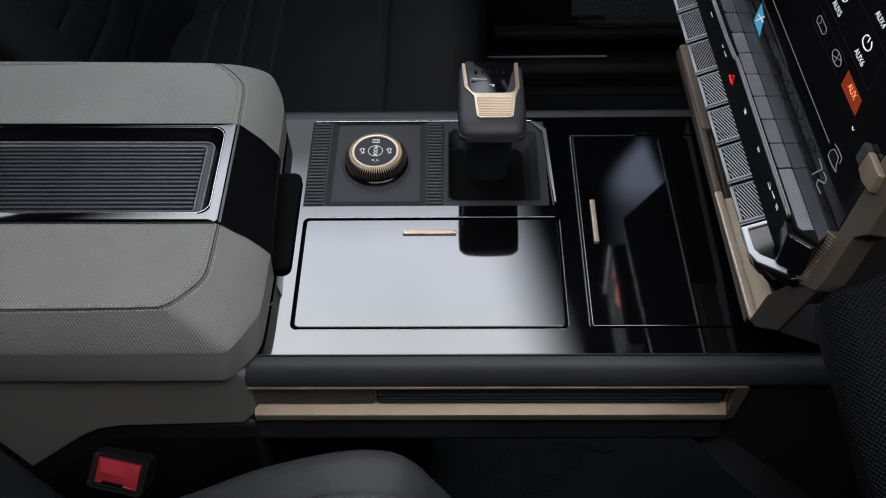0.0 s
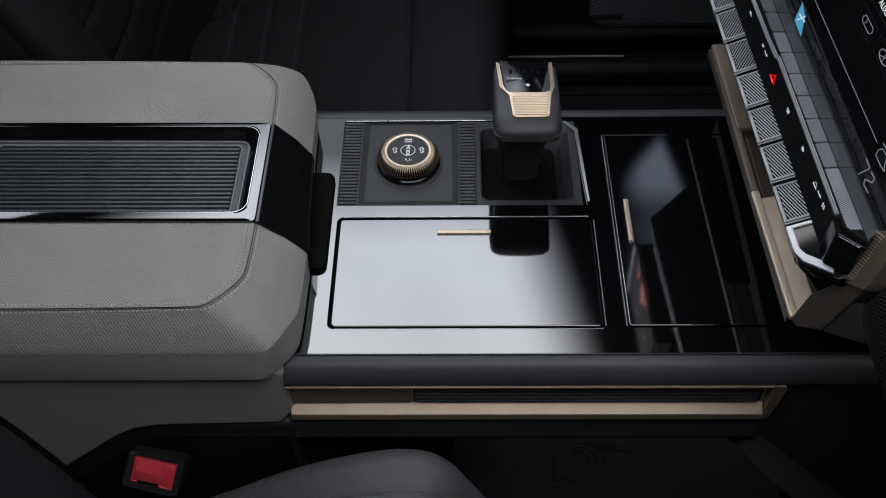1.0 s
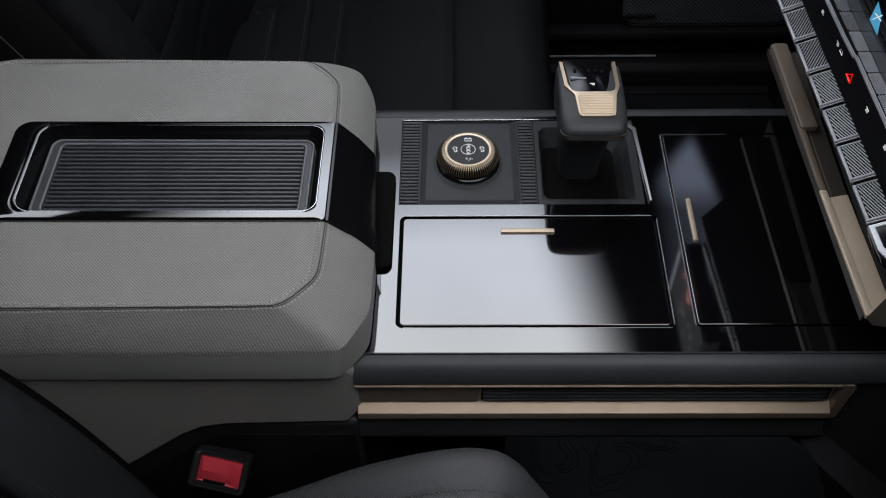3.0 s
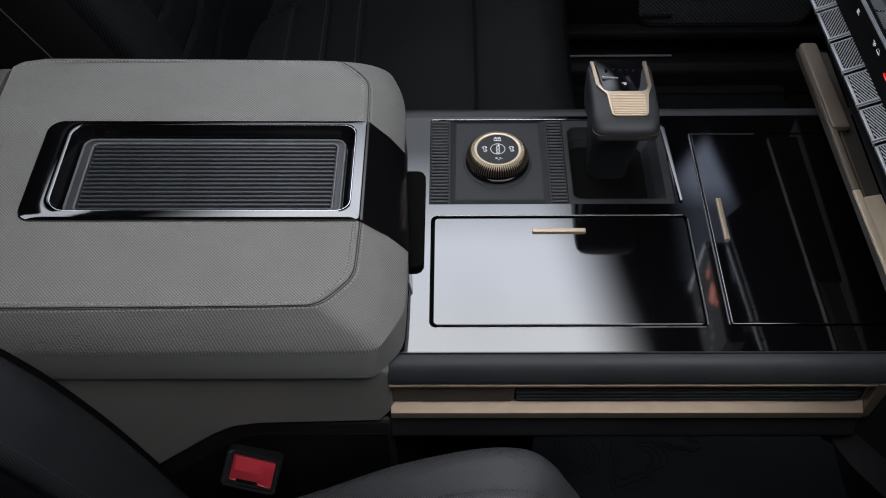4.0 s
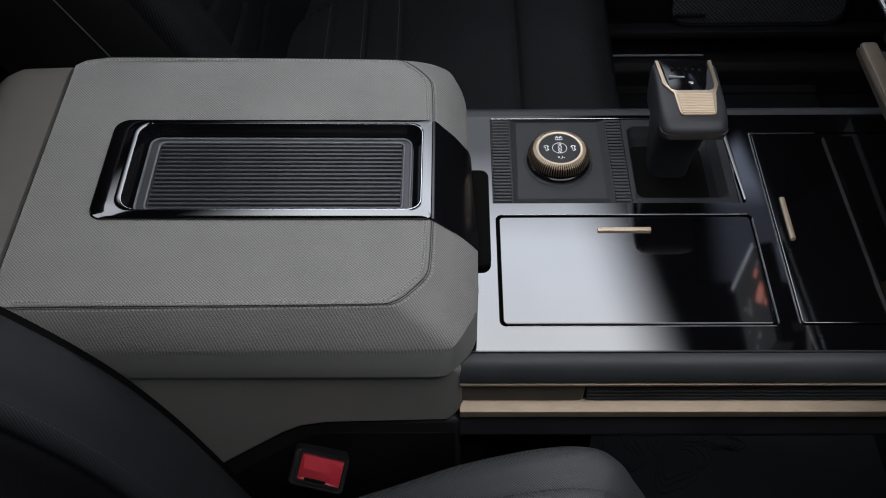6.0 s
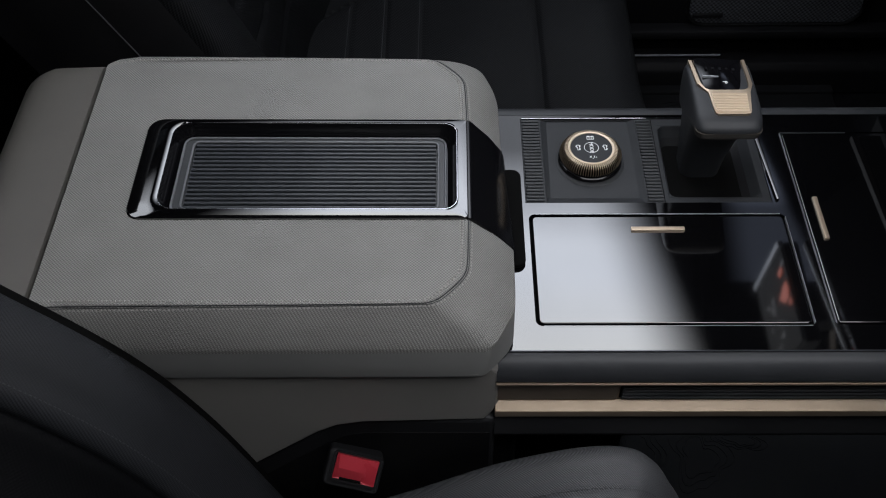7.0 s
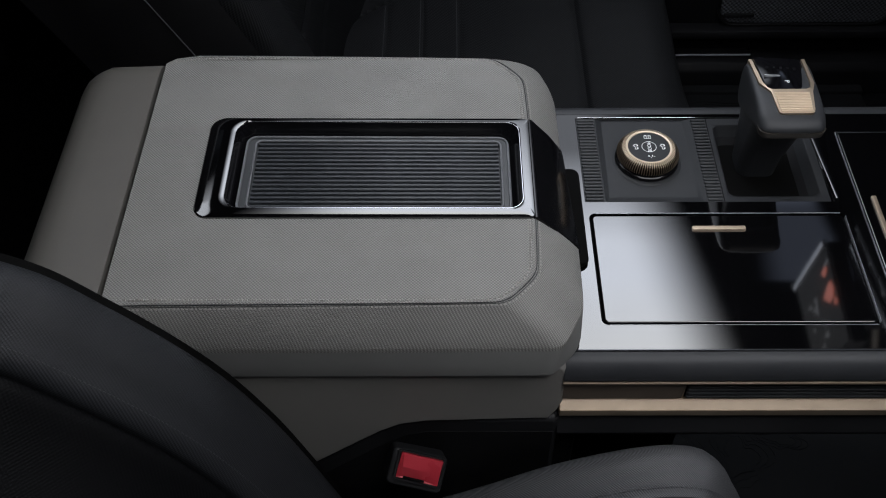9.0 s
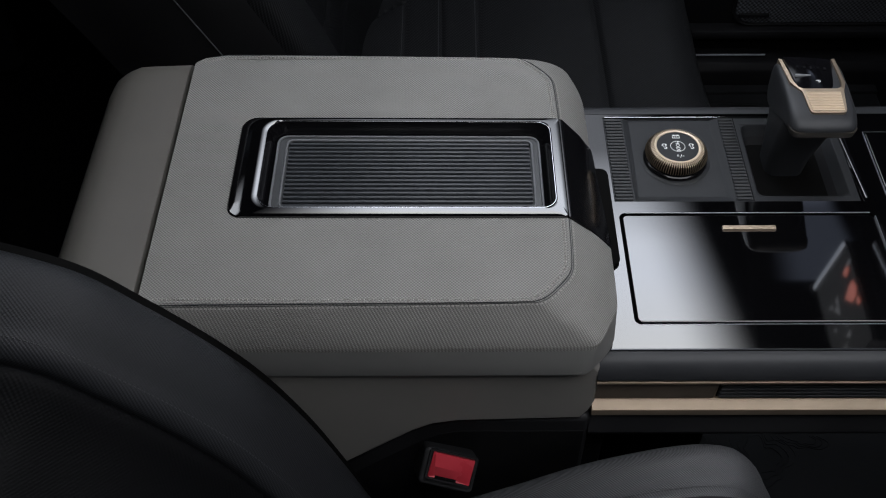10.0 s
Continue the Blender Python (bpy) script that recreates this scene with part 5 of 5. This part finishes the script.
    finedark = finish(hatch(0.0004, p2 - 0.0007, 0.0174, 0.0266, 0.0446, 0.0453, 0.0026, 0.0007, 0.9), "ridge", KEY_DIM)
    ridb = finish(rbox(0.0004, p2 - 0.0005, 0.0168, 0.0272, 0.041, 0.0450, 0.0004, 1), "ridge_block", KEY_BLACK)
    plain = finish(rbox(0.0003, p2 - 0.0004, 0.0277, 0.0368, 0.041, 0.0448, 0.0005), "plain_block", KEY_GREY)
    dark = finish(rbox(0.0003, p2 - 0.0004, 0.0374, 0.0420, 0.041, 0.0444, 0.0005), "dark_block", SLATE)
    for k in range(11):
        m = KM @ Matrix.Translation((0.1044 - p2 * (k + 1), 0, 0))
        o = piece("ridge_block", ridb, t, m, "finely ridged metal rocker")
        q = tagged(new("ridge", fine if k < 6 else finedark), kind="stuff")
        q.parent = o
        piece("plain_block", plain, t, m)
        piece("dark_block", dark, t, m)
    # the last, longer blocks end on a slant
    o = local("ridge_block", prism([(0.1048, 0.0168), (0.1555, 0.0155), (0.1690, 0.0272), (0.1048, 0.0272)], 0.041, 0.0450, "z", 0.0004, 1), KEY_BLACK, t, "finely ridged metal rocker", m=KM)
    tagged(local("ridge", hatch(0.1052, 0.1580, 0.0174, 0.0266, 0.0446, 0.0453, 0.0023, 0.0008, 0.9), STEEL, o, m=KM), kind="stuff")
    local("plain_block", prism([(0.1047, 0.0277), (0.1672, 0.0277), (0.1600, 0.0368), (0.1047, 0.0368)], 0.041, 0.0448, "z", 0.0005), KEY_GREY, t, m=KM)
    local("dark_block", prism([(0.1047, 0.0374), (0.1590, 0.0374), (0.1540, 0.0420), (0.1047, 0.0420)], 0.041, 0.0444, "z", 0.0005), SLATE, t, m=KM)
    nose = local("ledge_nose", prism([(0.1440, 0.0128), (0.1560, 0.0120), (0.1690, 0.0250), (0.1640, 0.0330), (0.1560, 0.0420), (0.1440, 0.0420)], 0.008, 0.0405, "z", 0.001), BLACK_GLASS, t, "gloss black chamfered ledge end", m=KM)
    local("nose_line", beam((0.1570, 0.0132, 0.0395), (0.1680, 0.0243, 0.0395), 0.0009, 0.0030, (0, 0, 1), 0.0003), CHROME, nose, m=KM)
    # white symbols on the riser, a red warning light among them
    rng = random.Random(4)
    for l, b in ((-0.1200, 0.027), (-0.0781, 0.0279), (-0.0389, 0.0285), (-0.0294, 0.0310), (0.0346, 0.0287), (0.0739, 0.0302), (0.1062, 0.0310), (0.1158, 0.0330)):
        if b > 0.0307:
            pts = [(0.0164, l + x, b + z) for x, z in ((-0.0035, -0.0018), (0.0030, -0.0018), (0.0002, 0.0024))]
            pts = [(y, x, z) for x, y, z in pts]
            bm = tube(pts, 0.0004, 4, True)
        else:
            bm = join(*[rbox(l - rng.uniform(0.001, 0.003), l + rng.uniform(0.001, 0.003), 0.0147, 0.0152, b + 0.0014 * j, b + 0.0005 + 0.0014 * j, 0) for j in range(3)])
        bm.transform(Matrix.Translation((0, -0.0015 if b > 0.0307 else 0, 0)))
        local("marking", bm, MARK, t, m=KM)
    local("marking", join(*[rbox(0.1240 + 0.0024 * j, 0.1252 + 0.0024 * j, 0.0146, 0.0151, 0.0290, 0.0375, 0) for j in range(2)]), MARK, t, m=KM)
    local("warning_light", tube([(-0.0095, 0.0147, 0.0258), (-0.0016, 0.0147, 0.0322), (-0.0010, 0.0147, 0.0250)], 0.0011, 6, True), RED_GLOW, t, "glowing red warning triangle", m=KM)
    # end cap of the key bed with its bright loop
    cap = local("key_end_cap", prism([(0.1175, -0.0015), (0.1410, -0.0015), (0.1510, 0.0020), (0.1690, 0.0205), (0.1700, 0.0290), (0.1175, 0.0215)], -0.012, -0.0008, "z", 0.0010), SCREEN, t, "gloss black chamfered end", m=KF)
    local("end_loop", prism([(0.1178, -0.0003), (0.1400, -0.0003), (0.1490, 0.0030), (0.1650, 0.0192), (0.1578, 0.0205), (0.1440, 0.0066), (0.1385, 0.0040), (0.1205, 0.0038), (0.1205, 0.0190), (0.1178, 0.0190)], -0.003, 0.0010, "z", 0.0006), STEEL, cap, "bright chamfered metal loop", m=KF)
    local("end_block", prism([(0.1600, 0.0245), (0.1690, 0.0240), (0.1800, 0.0330), (0.1740, 0.0400)], -0.010, -0.0004, "z", 0.0006), SATIN, cap, m=KF)
    # glass and its graphics
    glass = local("screen", prism([(-0.132, 0.0), (0.1640, 0.0), (0.1640, 0.006), (0.1500, 0.060), (0.1350, 0.240), (-0.132, 0.240)], -0.006, 0.0020, "z", 0.0008), SCREEN, t, "dark glass screen")

    def at(u, v):
        return GM @ Matrix.Translation((u, v, 0.0023))
    local("graphic", prism([(-0.0516, 0.0141), (-0.0471, 0.0006), (-0.0286, 0.0004), (-0.0386, 0.0111)], 0.0019, 0.0023, "z"), BLUE_GLOW, glass, "blue lit graphic")
    local("graphic", join(beam((-0.0440, 0.0030, 0.0024), (-0.0380, 0.0120, 0.0024), 0.0009, 0.0003, (1, 0, 0), 0), beam((-0.0460, 0.0075, 0.0024), (-0.0350, 0.0090, 0.0024), 0.0009, 0.0003, (0, 1, 0), 0)), MARK, glass)
    lettering("graphic", "AUTO", 0.0060, at(0.0142, 0.0066), FAINT_MARK, glass)
    local("graphic", rbox(-0.125, 0.1064, 0.0252, 0.0257, 0.0019, 0.0022, 0), DIM_MARK, glass)
    for u, v in ((-0.0109, 0.0072), (0.0384, 0.0107), (0.0640, 0.0108), (0.0943, 0.0098)):
        pts = [(u + 0.0055 * math.cos(q) * (1 + 0.2 * math.sin(3 * q)), v + 0.0032 * math.sin(q), 0.0021) for q in np.linspace(0, 2 * math.pi, 20, endpoint=False)]
        local("graphic", tube(pts, 0.00035, 4, True), FAINT_MARK, glass)
    # Lines drawn on the glass stand for the reflection of the ridged ledge.
    tagged(local("graphic", hatch(-0.02, 0.150, 0.0005, 0.0078, 0.0019, 0.0021, 0.0024, 0.0004, 2.0), FAINT_MARK, glass, "faint slanted lines for the ridges seen reflected"), kind="stuff")
    # large thin numerals
    def stroke(pts, mat, w=0.0007):
        local("graphic", join(*[beam((*p, 0.0021), (*q, 0.0021), w, 0.0003, (0.3, 0.8, 0), 0) for p, q in zip(pts, pts[1:])]), mat, glass)
    stroke([(0.1082, 0.0125), (0.1170, 0.0118), (0.1128, 0.0015)], DIM_MARK, 0.0009)
    stroke([(0.1200, 0.0118), (0.1262, 0.0122), (0.1275, 0.0092), (0.1205, 0.0050), (0.1225, 0.0022), (0.1308, 0.0028)], DIM_MARK, 0.0009)
    # filler pump symbol, outlined
    stroke([(0.1130, 0.0205), (0.1118, 0.0240), (0.1140, 0.0275), (0.1215, 0.0280), (0.1250, 0.0235), (0.1285, 0.0215), (0.1220, 0.0205), (0.1130, 0.0205)], DIM_MARK, 0.0006)
    stroke([(0.1110, 0.0295), (0.1190, 0.0305), (0.1245, 0.0302), (0.1262, 0.0270)], DIM_MARK, 0.0006)
    local("graphic", prism([(0.1145, 0.0215), (0.1140, 0.0262), (0.1205, 0.0268), (0.1235, 0.0220)], 0.0019, 0.0021, "z"), FAINT_MARK, glass)

    def tile(u0, u1, v0, v1, lean, mat):
        stroke([(u0, v0), (u1, v0), (u1 - lean, v1), (u0 - lean, v1), (u0, v0)], mat, 0.0004)
    tile(0.0134, 0.0406, 0.0512, 0.0624, 0.0045, FAINT_MARK)
    tile(0.0464, 0.0744, 0.0520, 0.0628, 0.0038, FAINT_MARK)
    # car from above
    stroke([(0.0185, 0.0545), (0.0320, 0.0545), (0.0345, 0.0570), (0.0325, 0.0595), (0.0185, 0.0595), (0.0165, 0.0570), (0.0185, 0.0545)], DIM_MARK, 0.0005)
    stroke([(0.0215, 0.0553), (0.0235, 0.0570), (0.0215, 0.0587)], DIM_MARK, 0.0004)
    pts = [(0.0595 + 0.0075 * math.cos(q), 0.0575 + 0.0034 * math.sin(q), 0.0021) for q in np.linspace(0, 2 * math.pi, 24, endpoint=False)]
    local("graphic", join(tube(pts, 0.00035, 4, True), beam((0.0540, 0.0552, 0.0021), (0.0650, 0.0598, 0.0021), 0.0005, 0.0003, (0, 1, 0), 0), beam((0.0605, 0.0542, 0.0021), (0.0588, 0.0608, 0.0021), 0.0005, 0.0003, (1, 0, 0), 0)), DIM_MARK, glass)
    local("graphic", prism([(0.0796, 0.0521), (0.1087, 0.0525), (0.1045, 0.0620), (0.0765, 0.0622)], 0.0019, 0.0022, "z"), ORANGE_GLOW, glass, "orange lit AUX tile")
    lettering("graphic", "AUX", 0.0062, at(0.0924, 0.0583), ORANGE_TEXT, glass)
    for i, n in enumerate(("AUX5", "AUX6")):
        u = 0.0540 + 0.0485 * i
        tile(u - 0.0485, u, 0.0688, 0.0918, 0.0066, FAINT_MARK)
        lettering("graphic", n, 0.0058, at(u - 0.0253, 0.0738), MARK, glass)
        c = (u - 0.0280, 0.0835)
        pts = [(c[0] + 0.0062 * math.cos(q), c[1] + 0.0036 * math.sin(q), 0.0021) for q in np.linspace(2.0, 2 * math.pi + 1.1, 18)]
        local("graphic", join(tube(pts, 0.0005, 4), beam((c[0], c[1] + 0.0004, 0.0021), (c[0] - 0.0008, c[1] + 0.0038, 0.0021), 0.0008, 0.0003, (1, 0, 0), 0)), MARK, glass)
    lettering("graphic", "AUX4", 0.0058, at(0.0711, 0.0994), MARK, glass)
    stroke([(0.1130, 0.0480), (0.1150, 0.0466), (0.1165, 0.0480)], MARK, 0.0006)
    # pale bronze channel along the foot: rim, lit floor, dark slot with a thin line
    # Near half in the lit tone, far half in the shaded: light painted in.
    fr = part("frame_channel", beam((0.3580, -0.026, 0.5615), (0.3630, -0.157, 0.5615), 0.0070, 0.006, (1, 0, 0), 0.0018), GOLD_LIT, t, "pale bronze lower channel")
    part("channel_rim", beam((0.3555, 0.162, 0.5612), (0.3580, -0.0262, 0.5612), 0.0066, 0.006, (1, 0, 0), 0.0018), BRONZE, fr, "channel rim in a shaded bronze tone")
    part("channel_block", beam((0.3605, 0.166, 0.5630), (0.3635, 0.047, 0.5630), 0.0170, 0.008, (1, 0, 0), 0.0036), BRONZE, fr, "channel end block in a shaded bronze tone")
    part("channel_floor", beam((0.3690, -0.031, 0.5595), (0.3730, -0.155, 0.5595), 0.0190, 0.004, (1, 0, 0.22), 0.0012), GOLD_LIT, fr, "channel floor in a lit bronze tone")
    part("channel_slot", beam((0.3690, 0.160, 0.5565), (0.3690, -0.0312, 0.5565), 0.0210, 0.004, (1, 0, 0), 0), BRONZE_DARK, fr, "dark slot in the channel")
    # Dark strip added so the channel's edge reflects dimly, as if shaded.
    part("channel_lip", beam((0.3508, 0.162, 0.5590), (0.3583, -0.156, 0.5590), 0.0016, 0.0070, (1, 0, 0), 0.0004), BRONZE_DARK, fr, "dark strip for the shaded under-edge of the channel")
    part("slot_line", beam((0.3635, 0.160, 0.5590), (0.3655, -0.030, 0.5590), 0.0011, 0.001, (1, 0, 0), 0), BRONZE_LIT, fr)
    def fin(pts, dx, name, mat, label=""):
        face = [Vector(q) for q in pts]
        bm = rings([face, [q + Vector((dx, 0, 0)) for q in face]])
        bmesh.ops.recalc_face_normals(bm, faces=bm.faces[:])
        bmesh.ops.bevel(bm, geom=bm.edges[:], offset=0.0012, segments=2, profile=0.5, affect="EDGES", clamp_overlap=True)
        return part(name, bm, mat, t, label, 40)
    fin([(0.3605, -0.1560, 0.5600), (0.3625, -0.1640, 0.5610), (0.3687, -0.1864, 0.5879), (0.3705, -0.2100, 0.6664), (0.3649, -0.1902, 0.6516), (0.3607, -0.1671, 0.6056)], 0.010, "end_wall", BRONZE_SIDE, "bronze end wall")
    # Plate shaped to the view; its dark colour stands for the shade there.
    fin([(0.3707, -0.1864, 0.5860), (0.3797, -0.2212, 0.6216), (0.3717, -0.2057, 0.6468), (0.3700, -0.1900, 0.6200)], 0.012, "end_shadow_panel", TRIM_BLACK, "dark plate for the shaded triangle beside the end wall")
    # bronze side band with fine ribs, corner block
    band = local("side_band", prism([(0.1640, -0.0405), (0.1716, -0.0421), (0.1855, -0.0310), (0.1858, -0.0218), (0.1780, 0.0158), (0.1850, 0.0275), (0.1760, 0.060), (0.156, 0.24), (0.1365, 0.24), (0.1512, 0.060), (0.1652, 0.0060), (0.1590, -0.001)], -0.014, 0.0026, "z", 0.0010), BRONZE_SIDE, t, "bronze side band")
    for k in range(17):
        f = k / 16
        local("rib", beam((0.1655 - 0.0068 * f, -0.0390 + 0.0370 * f, 0.0032), (0.1740 - 0.0060 * f, -0.0345 + 0.0370 * f, 0.0032), 0.0012, 0.0012, (0, 1, 0), 0.0003), GOLD, band)
    local("corner_block", prism([(0.1465, 0.0440), (0.1560, 0.0425), (0.1680, 0.0450), (0.1640, 0.0570), (0.1440, 0.0570)], 0.0022, 0.0080, "z", 0.0015), GOLD, band, "pale bronze corner block")
    local("corner_cap", prism([(0.1375, 0.0445), (0.1455, 0.0445), (0.1425, 0.0560), (0.1350, 0.0560)], 0.0018, 0.0070, "z", 0.0012), SLATE, band)
    part("underside", rbox(0.384, 0.50, -0.155, 0.19, 0.552, 0.60, 0.003), BLACK, t)
    local("side_band", rbox(-0.152, -0.134, -0.04, 0.24, -0.012, 0.0030, 0.002), BRONZE, t, "bronze side band")


def instrument_display():
    t = thing("instrument_display", (0.33, 0.13, 0.75), "black instrument display with orange and pale graphics", "instrument display")
    up = Vector((0.013, 0.040, 0.140)).normalized()
    far = Vector((-0.005, 0.05, -0.021))
    far = (far - up * far.dot(up)).normalized()
    m = axes(Vector((0.325, 0.168, 0.746)), far.cross(up), far, up)

    def local(name, bm, mat, parent, label=""):
        bm.transform(m)
        return part(name, bm, mat, parent, label)
    local("housing", rbox(0.001, 0.020, -0.125, 0.004, -0.006, 0.152, 0.004), BLACK, t)
    local("bezel", rbox(-0.004, 0.003, 0.000, 0.0075, -0.002, 0.150, 0.0015), STEEL, t, "pale satin edge")
    local("bracket", rbox(0.019, 0.24, -0.090, -0.050, 0.030, 0.070, 0.004), BLACK, t)
    glass = local("screen", rbox(-0.001, 0.0012, -0.120, -0.001, -0.002, 0.148, 0.0004, 1), KEY_BLACK, t, "matt black screen")
    orange = [[(-0.052, 0.004), (-0.040, 0.010), (-0.042, 0.026), (-0.050, 0.050), (-0.062, 0.030), (-0.060, 0.012)], [(-0.026, 0.012), (-0.018, 0.016), (-0.022, 0.036), (-0.030, 0.028)], [(-0.070, 0.002), (-0.062, 0.006), (-0.066, 0.016), (-0.072, 0.012)]]
    for poly in orange:
        local("graphic", prism(poly, -0.0016, -0.0010, "x"), CLUSTER_GLOW, glass, "orange lit graphic")
    rng = random.Random(7)
    for k in range(9):
        y, z = rng.uniform(-0.105, -0.030), rng.uniform(0.055, 0.120)
        w, h = rng.uniform(0.006, 0.014), rng.uniform(0.010, 0.022)
        local("graphic", prism([(y, z), (y + w, z + rng.uniform(-0.003, 0.003)), (y + w * rng.uniform(0.4, 0.8), z + h)], -0.0014 - 0.0001 * k, -0.0010 - 0.0001 * k, "x"), CLUSTER_WHITE, glass)
    local("graphic", prism([(-0.020, -0.001), (-0.016, -0.001), (-0.018, 0.022), (-0.022, 0.020)], -0.0016, -0.0010, "x"), CLUSTER_WHITE, glass)


def dashboard():
    d = thing("dashboard", (0.7, 0.0, 0.3), "black dashboard with grained lower pads", "dashboard")
    part("main", prism([(0.47, 0.56), (0.60, 0.98), (1.29, 1.02), (1.29, 0.35), (0.62, 0.35), (0.52, 0.45)], -0.18, 0.80, "y", 0.01), DOOR, d)
    part("lower_pad", prism([(0.3660, 0.655), (0.3720, 0.676), (0.40, 0.700), (0.60, 0.720), (1.0, 0.72), (1.0, 0.25), (0.55, 0.25), (0.498, 0.368), (0.401, 0.584)], -0.95, -0.213, "y", 0.012, 3), MESH_PAD, d, "black woven knee pad", 50)


shell()
console()
console_lid()
selector_panel()
mode_dial()
gear_lever()
armrest()
rear_body()
buckle()
near_seat()
far_seat()
door()
screen_unit()
instrument_display()
dashboard()
floor_liner("floor_liner", 0.10, 0.60, -0.75, 0.14, "grey-black moulded floor liner with map-contour relief", [(0.17, 0.03, 0.030, 0.050), (0.25, 0.02, 0.035, 0.045), (0.31, 0.05, 0.03, 0.02)], LINER)
floor_liner("floor_mat", 0.10, 0.60, 0.16, 0.75, "moulded floor liner, coloured darker for shade, with map-contour relief", [(0.24, 0.50, 0.07, 0.05), (0.40, 0.56, 0.08, 0.05), (0.33, 0.68, 0.09, 0.025)], LINER_SHADED)
